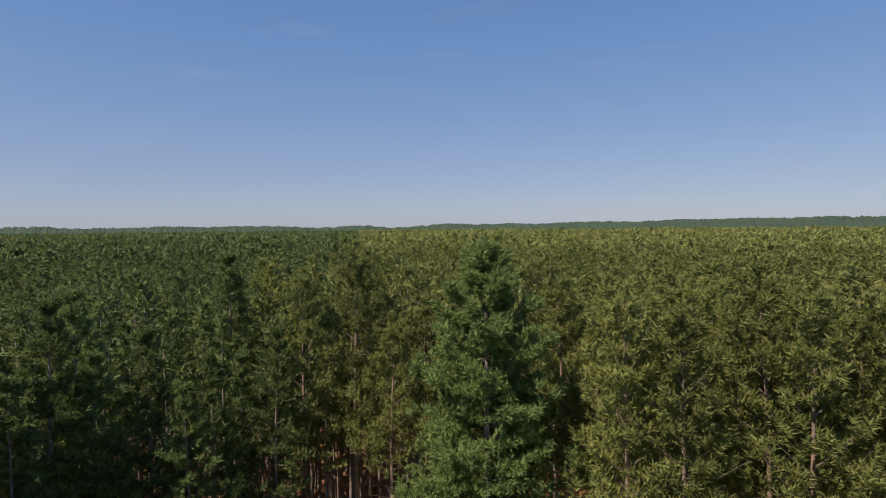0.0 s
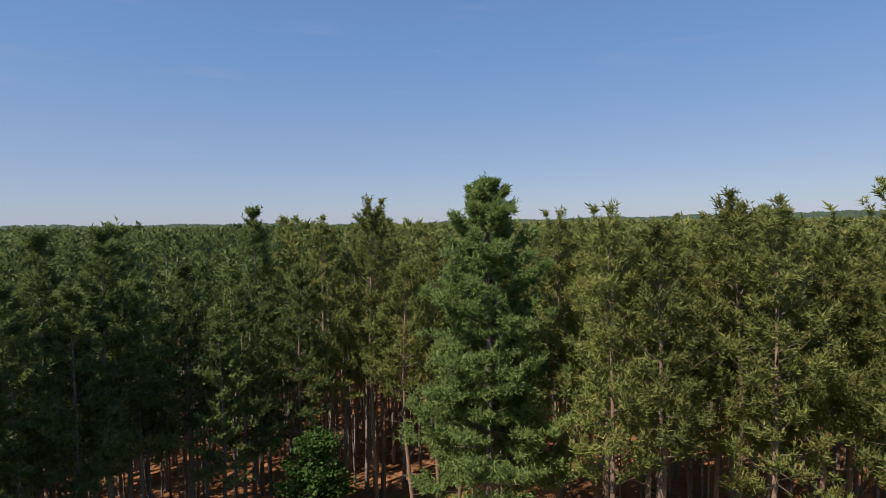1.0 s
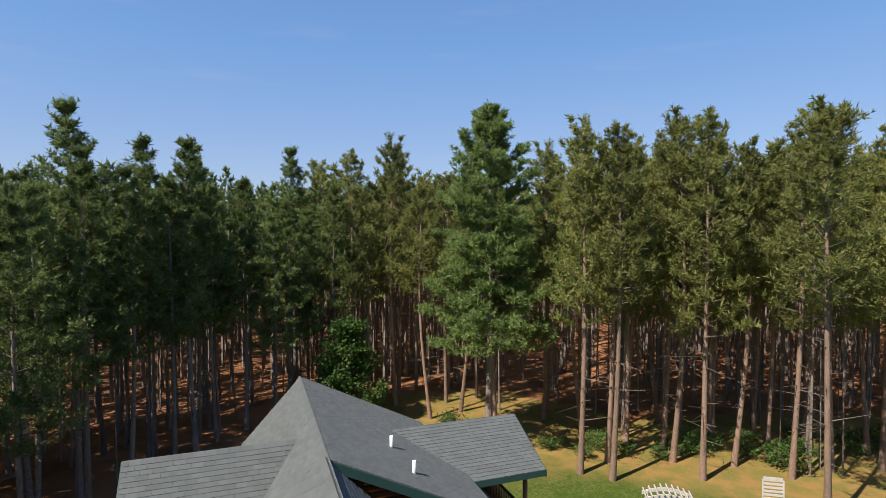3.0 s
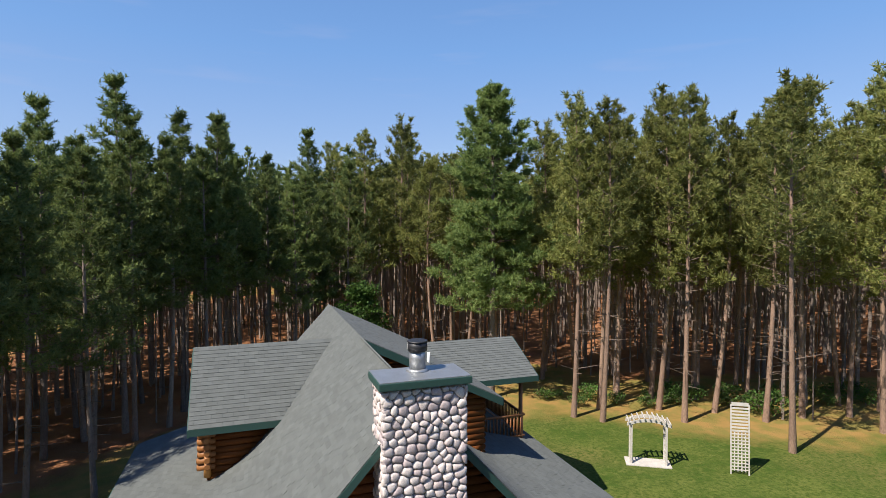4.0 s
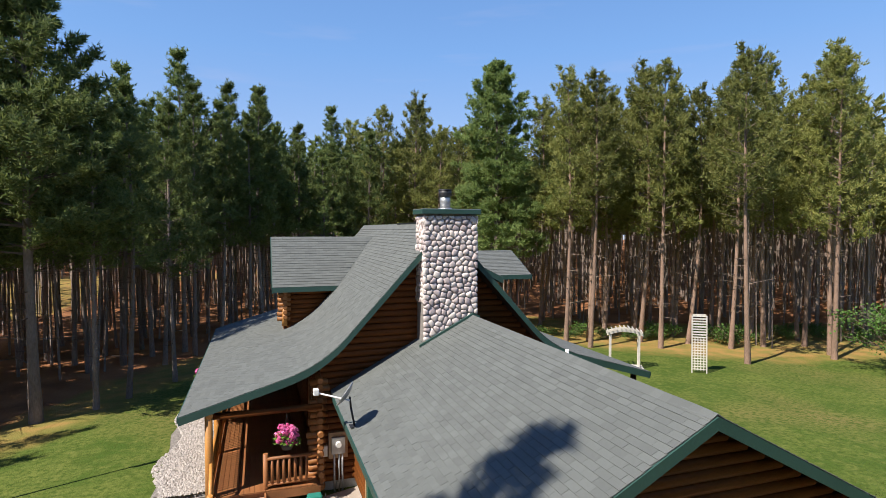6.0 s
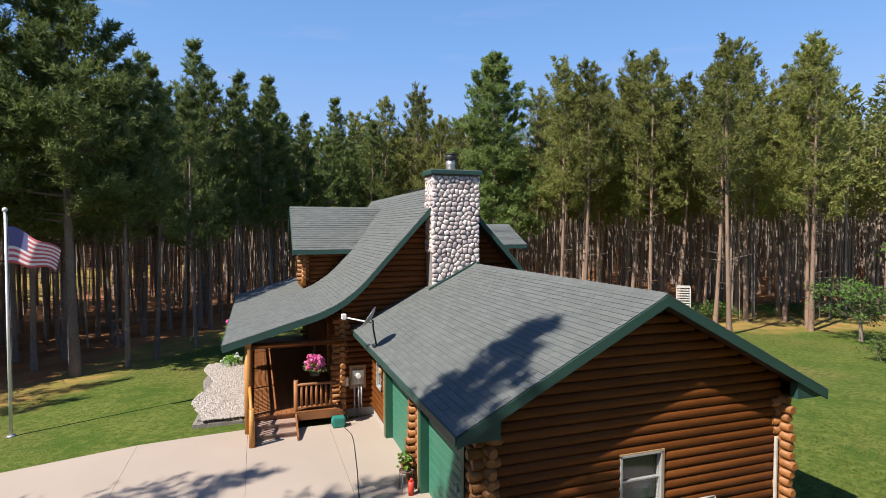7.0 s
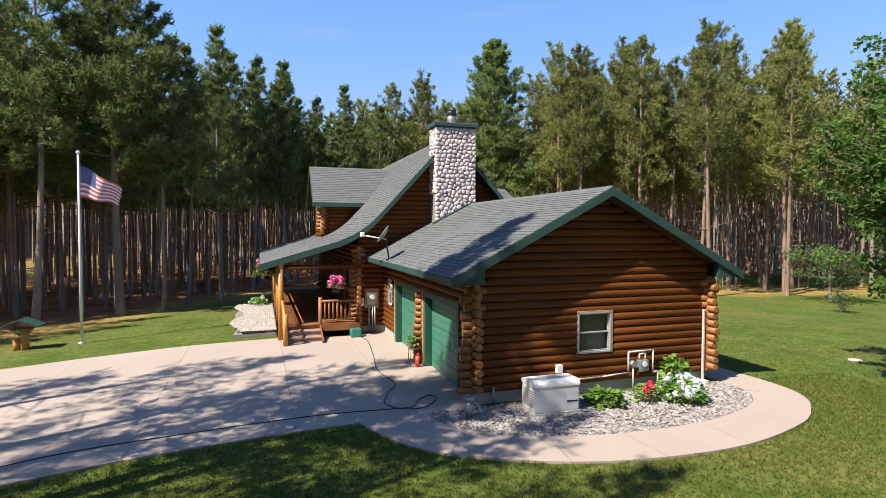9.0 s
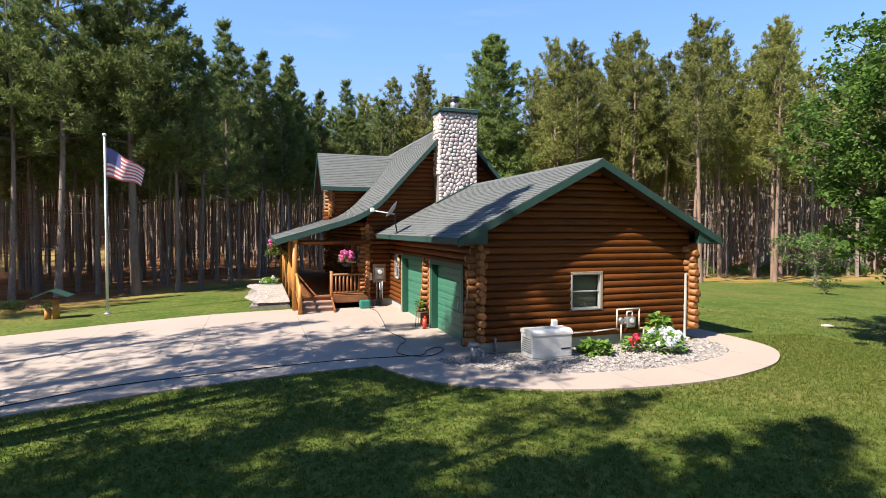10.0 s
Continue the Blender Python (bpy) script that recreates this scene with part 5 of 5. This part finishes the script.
def basket(at, label, bloom_mat, seed, blooms, big=1.0):
    e = plant_tuft("hanging_basket", (at[0], at[1], at[2] - 0.15), 0.3 * big, 0.5 * big, int(220 * big * big), 0.12, M_LEAF_LIME, label, blooms, bloom_mat, 0.11, seed, "flower basket")
    bm = cyl(B(), (0, 0, -0.1), (0, 0, 0.1), 0.14, 0.2, 12)
    part("pot", bm, M_BLACK, e, "dark round pot")
    bm = B()
    top = 2.72 - at[2] + 0.15
    for k in range(3):
        a = k * 2.094
        tube(bm, [(0.19 * math.cos(a), 0.19 * math.sin(a), 0.1), (0, 0, top)], 0.006, 4)
    part("hanger", bm, M_BLACK, e)
    return e


basket((-5.45, 9.55, 2.0), "hanging basket of bright pink petunias on the porch", M_FLOWER_PINK, 11, 34)
basket((-7.98, 15.6, 2.0), "hanging basket of pink and yellow-green flowers under the eave", M_FLOWER_PINK, 12, 22, 1.75)

# grass: short blades over the lawn that the camera comes nearest to
def grass(count, x0, x1, y0, y1, size, seed):
    rg = np.random.default_rng(seed)
    p = np.stack([rg.uniform(x0, x1, count), rg.uniform(y0, y1, count)], 1)
    fade = np.clip(1 - (p[:, 1] + 1) / 9, 0, 1) * np.clip((16 - p[:, 0]) / 6, 0, 1)
    p = p[rg.uniform(size=count) < fade]
    hull = [(q.x, q.y) for q in OUTER] + [(3.2, 6.0), (-3.4, 6.0)]
    fx = np.array(FRONT[::-1])
    edge = np.interp(p[:, 0], fx[:, 0], fx[:, 1]) - 0.05
    out = ~((p[:, 1] > edge) & (p[:, 0] < -3.3)) & ~((abs(p[:, 0]) < 3.6) & (p[:, 1] > 0))
    hit = np.zeros(len(p), bool)
    for (ax, ay), (bx, by) in zip(hull, hull[1:] + hull[:1]):
        if ay != by:
            hit ^= ((ay > p[:, 1]) != (by > p[:, 1])) & (p[:, 0] < (bx - ax) * (p[:, 1] - ay) / (by - ay) + ax)
    p = p[out & ~hit]
    pos = np.array([(x, y, ground_z(x, y) - 0.005) for x, y in p])
    way = np.tile(np.array((0.0, 0, 1.0)), (len(pos), 1))
    return tufts(rg, pos, way, 3, size, size * 0.32, 0.55)


lawn_grass = soup("lawn_grass", np.concatenate([grass(70000, -16, 8, -9.5, 0.3, 0.06, 1), grass(16000, 3, 16, -8, 9, 0.06, 2)]), M_GRASS)
tagged(new("lawn_grass", lawn_grass), "short green lawn grass in front of the house", "grass", kind="stuff")

# ---------- things by the garage wall ----------
gen = thing("standby_generator", (-1.88, -0.36, 0.03), "white metal standby generator on the gravel", "generator")
bm = box(B(), -0.56, 0.56, -0.32, 0.32, 0.04, 0.6, 0.03)
part("body", bm, M_WHITE, gen)
bm = prism(B(), [(-0.34, 0.6), (0.34, 0.6), (0.34, 0.7), (0.2, 0.745), (-0.24, 0.745), (-0.34, 0.68)], -0.58, 0.58, "x")
bmesh.ops.bevel(bm, geom=bm.edges[:], offset=0.015, segments=2, affect="EDGES")
part("lid", bm, M_WHITE, gen, "pale hinged lid")
part("base", box(B(), -0.6, 0.6, -0.36, 0.36, -0.06, 0.04, 0.01), M_FOUND, gen, "grey base pad")
for i in range(7):
    part("louvre", box(B(), -0.568, -0.555, -0.24, 0.24, 0.16 + i * 0.055, 0.185 + i * 0.055), M_METAL, gen)
part("name_bar", box(B(), 0.25, 0.52, -0.328, -0.318, 0.24, 0.275), M_DARKMETAL, gen, "dark lettering strip")

gas = thing("gas_meter", (1.2, GY - 0.2, 0.0), "grey gas meter with pale looped pipes on the wall", "gas meter")
bm = box(B(), -0.14, 0.14, -0.09, 0.09, 0.5, 0.8, 0.03)
part("meter_body", bm, M_METAL, gas)
part("dial", cyl(B(), (0, -0.09, 0.7), (0, -0.11, 0.7), 0.07, 0.07, 14), M_WHITE, gas)
part("regulator", cyl(B(), (-0.32, 0, 0.72), (-0.32, -0.09, 0.72), 0.09, 0.07, 12), M_METAL, gas)
for pts in ([(-0.42, 0.02, 0.45), (-0.42, 0.02, 1.02), (0.34, 0.02, 1.02), (0.34, 0.02, 0.42)], [(0.08, 0, 0.8), (0.08, 0, 0.95), (-0.1, 0, 0.95), (-0.1, 0, 0.8)], [(-0.3, -0.02, 0.7), (-0.3, -0.02, 0.0)], [(-0.3, 0, 0.62), (-0.1, 0, 0.62)], [(0.34, 0.02, 0.45), (0.5, 0.02, 0.45), (0.5, 0.02, 0.05)]):
    part("pipe", tube(B(), pts, 0.022, 8), M_WHITE_WORN, gas)
conduit = part("wall_conduit", tube(B(), [(0.8, GY - 0.1, 0.46), (0.05, GY - 0.1, 0.42), (-1.2, GY - 0.1, 0.4)], 0.02, 8), M_WHITE_WORN)
tagged(conduit, "thin pale conduit along the log wall", "conduit")
bm = box(B(), -1.28, -1.12, GY - 0.17, GY - 0.05, 0.62, 0.82, 0.015)
tagged(part("vent_box", bm, M_WHITE), "small white vent box on the log wall", "vent")
bm = tube(B(), [(-2.95, GY - 0.1, 0.05), (-2.95, GY - 0.1, 0.42)], 0.035, 10)
tagged(part("stub_pipe", bm, M_METAL), "short grey pipe against the foundation", "pipe")
well = thing("well_head", (-3.85, -0.28, 0.0), "grey metal well head with curved pipe", "well head")
part("casing", cyl(B(), (0, 0, 0), (0, 0, 0.42), 0.08, 0.08, 14), M_METAL, well)
part("cap", cyl(B(), (0, 0, 0.42), (0, 0, 0.5), 0.12, 0.12, 14), M_METAL, well)
part("pipe", tube(B(), [(0.08, 0, 0.34), (0.17, 0, 0.33), (0.24, 0.0, 0.24), (0.26, 0, 0.0)], 0.035, 10), M_METAL, well)
bm = box(B(), 3.21, 3.265, GY - 0.15, GY - 0.09, 0.08, 2.0, 0.012)
box(bm, 3.19, 3.28, GY - 0.3, GY - 0.09, 0.02, 0.1, 0.012)
tagged(part("downspout", bm, M_WHITE_WORN), "pale downspout at the garage corner", "downspout")

# utilities on the house wall
meter = thing("electric_meter", (-3.95, MY - 0.14, 0.0), "grey electric meter boxes with conduits on the wall", "electric meter")
part("meter_box", box(B(), -0.2, 0.2, -0.08, 0.08, 1.15, 1.65, 0.015), M_METAL, meter, "grey meter box")
part("meter_glass", cyl(B(), (0, -0.08, 1.45), (0, -0.17, 1.45), 0.09, 0.08, 16), M_WHITE, meter)
part("back_board", box(B(), -0.28, 0.28, 0.0, 0.07, 1.0, 1.78, 0.01), M_TAN, meter, "wooden back board")
part("side_box", box(B(), -0.58, -0.32, -0.05, 0.06, 1.1, 1.42, 0.012), M_WHITE, meter, "pale side box")
for x, z in ((-0.12, 1.15), (0.02, 1.15), (0.12, 1.15), (-0.45, 1.1)):
    part("conduit", cyl(B(), (x, -0.02, 0.0), (x, -0.02, z), 0.03, 0.03, 8), M_METAL, meter)
reel = thing("hose_reel_box", (-4.72, 9.5, 0.0), "teal plastic hose reel box by the porch", "hose reel")
M_TEAL = material("teal_plastic", (0.02, 0.2, 0.16), 0.5, 0.8, 3, 20, 0.03)
part("case", box(B(), -0.2, 0.2, -0.16, 0.16, 0.02, 0.36, 0.05), M_TEAL, reel)
part("drum", cyl(B(), (-0.22, 0, 0.2), (0.22, 0, 0.2), 0.12, 0.12, 14), M_TEAL, reel)
part("crank", tube(B(), [(0.22, 0, 0.2), (0.3, 0, 0.2), (0.3, 0, 0.34)], 0.015, 6), M_BLACK, reel)


def hose(name, pts, r, mat, label, n=60):
    bm = B()
    q = resample(pts, n)
    tube(bm, [(p.x, p.y, ground_z(p.x, p.y) + 0.03 + r) for p in q], r, 6)
    return tagged(part(name, bm, mat), label, "hose")


hose("garden_hose", [(-4.55, 9.3), (-4.45, 8.4), (-4.7, 6.2), (-4.95, 4.2), (-4.78, 2.8), (-5.15, 2.0), (-5.4, 1.2), (-5.1, 0.72), (-4.6, 0.66), (-4.15, 1.15), (-4.2, 1.5), (-4.6, 1.2), (-4.85, 0.78), (-5.6, 0.8), (-7.0, 0.9), (-9.4, 0.75), (-11.8, 0.5), (-13.4, -0.1), (-15.0, -0.9), (-18, -1.4)], 0.011, M_BLACK, "dark garden hose lying on the driveway", 150)
ps = thing("plant_stand", (-3.78, 4.55, 0.03), "wire plant stand with potted plant by the garage", "plant stand")
for x, y in ((-0.12, -0.12), (0.12, -0.12), (0.12, 0.12), (-0.12, 0.12)):
    part("leg", cyl(B(), (x * 1.2, y * 1.2, 0), (x, y, 0.5), 0.012, 0.012, 6), M_BRANCH, ps)
part("top", cyl(B(), (0, 0, 0.5), (0, 0, 0.53), 0.18, 0.18, 14), M_BRANCH, ps)
pot = plant_tuft("potted_plant", (-3.8, 4.62, 0.56), 0.16, 0.42, 90, 0.1, M_LEAF_LIME, "small green potted plant on a stand", seed=21, category="plant")
part("pot", cyl(B(), (0, 0, 0), (0, 0, 0.16), 0.08, 0.11, 12), M_DECK, pot)
# small red pot by the garage post, shaped as a necked cylinder
bm = cyl(B(), (-3.72, 4.32, 0.03), (-3.72, 4.32, 0.36), 0.07, 0.07, 12)
cyl(bm, (-3.72, 4.32, 0.36), (-3.72, 4.32, 0.43), 0.03, 0.03, 8)
tagged(part("fire_extinguisher", bm, material("red_enamel", (0.6, 0.05, 0.03), 0.4, 0.8, 3, 20, 0.02)), "small red canister-shaped pot beside the garage post", "canister")
lan = thing("wall_lantern", (-GW - 0.16, 8.35, 2.0), "brass wall lantern between window and garage door", "lantern")
part("bracket", box(B(), 0.0, 0.12, -0.03, 0.03, 0.05, 0.2, 0.01), M_TAN, lan)
part("shade", cyl(B(), (0, 0, -0.1), (0, 0, 0.15), 0.05, 0.09, 8), M_TAN, lan)
part("finial", cyl(B(), (0, 0, 0.15), (0, 0, 0.24), 0.09, 0.01, 8), M_DARKMETAL, lan)

# roof fittings
dish = thing("satellite_dish", (-4.1, 6.9, 3.1), "grey satellite dish on a bent mast at the eave", "satellite dish")
bm = B()
rings = []
for k in range(6):
    r = 0.31 * k / 5
    rings.append([bm.verts.new((r * math.cos(a * math.pi / 10), r * math.sin(a * math.pi / 10) * 1.1, 0.09 * (k / 5) ** 2)) for a in range(20)] if k else [bm.verts.new((0, 0, 0))])
for a in range(20):
    bm.faces.new((rings[0][0], rings[1][a], rings[1][(a + 1) % 20]))
for k in range(1, 5):
    for a in range(20):
        bm.faces.new((rings[k][a], rings[k + 1][a], rings[k + 1][(a + 1) % 20], rings[k][(a + 1) % 20])).smooth = True
o = part("reflector", bm, M_METAL, dish, "grey round reflector")
o.matrix_basis = look((-0.1, -0.25, 0.85), (-0.1 + 0.75, -0.25 - 0.25, 0.85 - 0.55))
sol = o.modifiers.new("thickness", "SOLIDIFY")
sol.thickness = 0.012
part("mast", tube(B(), [(0.1, 0, 0.0), (0.0, -0.05, 0.5), (-0.05, -0.2, 0.8)], 0.025, 8), M_DARKMETAL, dish, "dark bent mast")
part("foot", box(B(), -0.02, 0.22, -0.12, 0.12, 0.02, 0.05, 0.006), M_DARKMETAL, dish)
part("arm", tube(B(), [(-0.05, -0.2, 0.72), (-0.75, 0.2, 0.85)], 0.022, 8), M_WHITE, dish, "pale feed arm")
part("feed_horn", box(B(), -0.85, -0.72, 0.12, 0.28, 0.8, 0.95, 0.02), M_WHITE, dish, "white feed horn")
for x, y, z in ((3.05, 9.0, 3.55), (1.50, 18.55, 6.78), (1.71, 16.84, 6.68)):
    bm = cyl(B(), (x, y, z - 0.15), (x, y, z + 0.5), 0.055, 0.055, 12)
    tagged(part("vent_pipe", bm, M_WHITE), "white plastic vent pipe through the shingles", "vent pipe", group="roof vent pipes")

# ---------- flagpole, garden things ----------
FX, FY = -14.68, 12.7
fz = ground_z(FX, FY)
pole = thing("flagpole", (FX, FY, fz), "tall white flagpole with a gold ball on the lawn", "flagpole")
part("shaft", cyl(B(), (0, 0, -0.1), (0, 0, 7.2), 0.055, 0.035, 14), M_WHITE, pole)
bm = bmesh.new()
bmesh.ops.create_uvsphere(bm, u_segments=14, v_segments=8, radius=0.075, matrix=Matrix.Translation((0, 0, 7.26)))
part("ball", bm, M_WHITE, pole)
part("foot_collar", cyl(B(), (0, 0, -0.02), (0, 0, 0.06), 0.16, 0.1, 14), M_METAL, pole)
part("halyard", tube(B(), [(0.06, 0, 7.1), (0.075, 0, 4.0), (0.065, 0, 1.2)], 0.006, 4), M_WHITE_WORN, pole)


def flag():
    me_mats = [material("flag_red", (0.6, 0.13, 0.17), 0.8, 0.85, 3, 60, 0.05), material("flag_white", (0.8, 0.78, 0.76), 0.8, 0.9, 3, 60, 0.05), material("flag_blue", (0.13, 0.13, 0.3), 0.8, 0.85, 3, 60, 0.05)]
    bm = B()
    nx, nz = 26, 13
    grid = []
    for j in range(nz + 1):
        row = []
        for i in range(nx + 1):
            u, v = i / nx, j / nz
            x = 1.3 * u * (1 - 0.1 * v * u)
            y = 0.16 * math.sin(u * 8 + v * 1.5) * u + 0.35 * u
            z = 6.75 - 1.22 * v * (1 - 0.42 * u) - 0.78 * u ** 1.15 + 0.05 * math.sin(u * 9 + v)
            row.append(bm.verts.new((0.05 + x, y, z)))
        grid.append(row)
    for j in range(nz):
        for i in range(nx):
            f = bm.faces.new((grid[j][i], grid[j + 1][i], grid[j + 1][i + 1], grid[j][i + 1]))
            f.smooth = True
            f.material_index = 2 if j < 7 and i < 10 else j % 2
    me = bpy.data.meshes.new("flag")
    bm.to_mesh(me)
    bm.free()
    for m in me_mats:
        me.materials.append(m)
    ob = tagged(new("flag", me), "red and white striped flag with blue canton flying from the pole", "flag")
    ob.location = (FX, FY, fz)
    s = ob.modifiers.new("thickness", "SOLIDIFY")
    s.thickness = 0.006


flag()


def arbor():
    a, b = Vector((14.05, 22.3, 0)), Vector((15.65, 21.35, 0))
    c, d = (a + b) / 2, (b - a)
    e = thing("garden_arbor", (c.x, c.y, ground_z(c.x, c.y)), "white wooden garden arbor with a slatted arch", "arbor")
    e.rotation_euler = (0, 0, math.atan2(d.y, d.x))
    w = d.length / 2 - 0.1
    for x in (-w, w):
        for y in (-0.28, 0.28):
            part("post", box(B(), x - 0.05, x + 0.05, y - 0.05, y + 0.05, 0, 2.2, 0.008), M_WHITE_WORN, e)
        for k in range(6):
            part("side_slat", box(B(), x - 0.02, x + 0.02, -0.23, 0.23, 0.3 + k * 0.33, 0.36 + k * 0.33), M_WHITE_WORN, e)
    for y in (-0.33, 0.33):
        arch = [(-w - 0.22 + (2 * w + 0.44) * i / 12, 2.14 + 0.24 * math.sin(math.pi * i / 12)) for i in range(13)]
        part("arch_beam", prism(B(), arch + [(x, z - 0.16) for x, z in reversed(arch)], y - 0.025, y + 0.025), M_WHITE_WORN, e)
    for i in range(9):
        t = i / 8
        x, z = -w - 0.15 + (2 * w + 0.3) * t, 2.16 + 0.24 * math.sin(math.pi * t)
        part("top_slat", box(B(), x - 0.025, x + 0.025, -0.5, 0.5, z, z + 0.09, 0.004), M_WHITE_WORN, e)
    part("base_slab", box(B(), -w - 0.25, w + 0.25, -0.5, 0.5, -0.1, 0.07, 0.01), M_WHITE_WORN, e, "whitish base slab")


arbor()


def trellis():
    e = thing("garden_trellis", (18.27, 19.4, ground_z(18.27, 19.4)), "tall white lattice trellis standing on the lawn", "trellis")
    e.rotation_euler = (radians(-4), 0, math.atan2(-0.58, 0.54) + radians(14))
    for x in (-0.4, 0.4):
        part("upright", box(B(), x - 0.03, x + 0.03, -0.025, 0.025, -0.1, 3.35, 0.004), M_WHITE_WORN, e)
    for k in range(9):
        part("rung", box(B(), -0.37, 0.37, -0.032, 0.032, 2.05 + k * 0.155, 2.05 + k * 0.155 + (0.16 if k == 8 else 0.075)), M_WHITE_WORN, e)
    for k in range(12):
        part("lattice_slat", box(B(), -0.37, 0.37, -0.02, -0.005, 0.2 + k * 0.155, 0.255 + k * 0.155), M_WHITE_WORN, e)
    for k in range(4):
        x = -0.24 + k * 0.16
        part("lattice_slat", box(B(), x - 0.028, x + 0.028, -0.003, 0.012, 0.15, 2.05), M_WHITE_WORN, e)


trellis()
bz = ground_z(-16.5, 12.4)
feeder = thing("bird_feeder", (-16.5, 12.4, bz), "low log bird feeder with a green gabled roof", "bird feeder")
for x, h in ((-0.16, 0.42), (0.12, 0.75)):
    part("log_post", cyl(B(), (x, 0, -0.05), (x, 0, h), 0.12, 0.11, 12), M_HONEY, feeder)
part("tray", box(B(), -0.3, 0.35, -0.25, 0.25, 0.75, 0.8, 0.01), M_DECK, feeder)
for s in (-1, 1):
    part("roof_panel", prism(B(), [(0.03, 1.16), (0.03 + s * 0.62, 0.9), (0.03 + s * 0.62, 0.86), (0.03, 1.12)], -0.42, 0.42, "y"), M_FASCIA, feeder, "green roof board")
for x in (-0.22, 0.28):
    part("post", cyl(B(), (x, 0, 0.8), (x, 0, 1.06), 0.025, 0.025, 8), M_DECK, feeder)
bm = cyl(B(), (10.4, 1.3, ground_z(10.4, 1.3) - 0.02), (10.4, 1.3, ground_z(10.4, 1.3) + 0.03), 0.2, 0.2, 16)
tagged(part("lawn_cover", bm, M_WHITE_WORN), "round white cover set in the lawn", "cover")


# ---------- shingles ----------
ridge_caps(0, G_RIDGE, 0.0, 9.5, (G_RIDGE - G_EAVE) / GX, roof_parts["gw"])
ridge_caps(RX, R_RIDGE, 10.75, HY1, 1.05, roof_parts["west"])
EXPO, TAB = 0.142, 0.305


def tab_mesh():
    """One shingle tab: x across, y up the slope, thick at its lower edge."""
    bm = B()
    prism(bm, [(0, 0.017), (EXPO + 0.03, 0.003), (EXPO + 0.03, 0.0), (0, 0.001)], 0.003, TAB - 0.003, "x")
    return mesh_from("shingle", bm, M_SHINGLE)


def shingle_rows(line, y0, y1, up_from=0.0):
    """Frames (origin, along, upslope, normal) of the courses on a roof line, eave first."""
    pts = [Vector((x, z)) for x, z in reversed(line)]
    rows, s = [], 0.0
    total = sum((b - a).length for a, b in zip(pts, pts[1:]))
    while s < total - 0.03:
        left = s
        for a, b in zip(pts, pts[1:]):
            L = (b - a).length
            if left <= L:
                d = (b - a) / L
                p = a + d * left
                break
            left -= L
        rows.append((p, d))
        s += EXPO
    return rows


def lay(line, y0, y1, parent, single=lambda k, y: False, mesh=None, seed=1, skip=None, axis="y"):
    """Lays tabs along a roof line; those that single() picks are objects of their own, the rest one joined part."""
    rg = random.Random(seed)
    vs, fs = [], []
    sgn = 1
    for k, (p, d) in enumerate(shingle_rows(line, y0, y1)):
        n2 = Vector((-d.y, d.x))
        if n2.y < 0:
            n2 = -n2
        y = y0 + (-0.5 * TAB if k % 2 else 0) + rg.uniform(-0.02, 0.02)
        while y < y1 - 0.02:
            a, b = max(y, y0), min(y + TAB, y1)
            c = (p.x, (a + b) / 2, p.y) if axis == "y" else ((a + b) / 2, p.x, p.y)
            if b - a > 0.05 and not (skip and skip(*c)):
                lift = rg.uniform(-0.001, 0.004)
                if mesh and b - a > TAB - 0.01 and single(k, y):
                    o = part("shingle", mesh, None, parent)
                    ax, up, nn = Vector((0, 1, 0)), Vector((d.x, 0, d.y)), Vector((n2.x, 0, n2.y))
                    if ax.cross(up).dot(nn) < 0:
                        ax = -ax
                    og = Vector((p.x, a if ax.y > 0 else b, p.y)) + nn * lift
                    o.matrix_basis = Matrix((( ax.x, up.x, nn.x, og.x), (ax.y, up.y, nn.y, og.y), (ax.z, up.z, nn.z, og.z), (0, 0, 0, 1)))
                else:
                    i = len(vs)
                    for yy in (a + 0.003, b - 0.003):
                        for u, h in ((0, 0.001), (0, 0.017 + lift), (EXPO + 0.02, 0.003 + lift)):
                            q = p + d * u + n2 * h
                            vs.append((q.x, yy, q.y) if axis == "y" else (yy, q.x, q.y))
                    fs += [(i + 1, i + 2, i + 5, i + 4), (i, i + 1, i + 4, i + 3), (i, i + 2, i + 1), (i + 3, i + 4, i + 5)]
            y += TAB
    me = bpy.data.meshes.new("shingles")
    me.from_pydata(vs, [], fs)
    me.materials.append(M_SHINGLE_BED)
    tagged(part("shingles", me, None, parent), kind="stuff")


TABM = tab_mesh()
lay(G_LINES[0], 0.0, 10.3, roof_parts["gw"], lambda k, y: y < 2.75 and k < 33, TABM, 1)
lay(G_LINES[1], 0.0, 10.3, roof_parts["ge"], seed=2)
lay(WEST, HY0, HY1, roof_parts["west"], seed=3, skip=lambda x, y, z: x > CX0 - 0.02 and y < CY1)
lay(EAST, HY0, HY1, roof_parts["east"], seed=4, skip=lambda x, y, z: (x < CX1 and y < CY1) or (x < 3.9 and y > 15.7))
lay(SH, 15.7, HY1, roof_parts["shed"], seed=5)
for x0, x1, (fx, fy0, fy1, ze, zr), sd in ((WD[0], -1.0, WD, 6), (1.5, ED[0], ED, 8)):
    yc = (fy0 + fy1) / 2
    for ya in (fy0, fy1):
        lay([(yc, zr), (ya, ze)], x0, x1, house, seed=sd, axis="x", skip=(lambda x, y, z: z < line_z(WEST, x) - 0.05) if sd == 6 else (lambda x, y, z: x < 3.8 and z < 7.98 - (x - RX) * 0.5 - 0.1))
        sd += 1
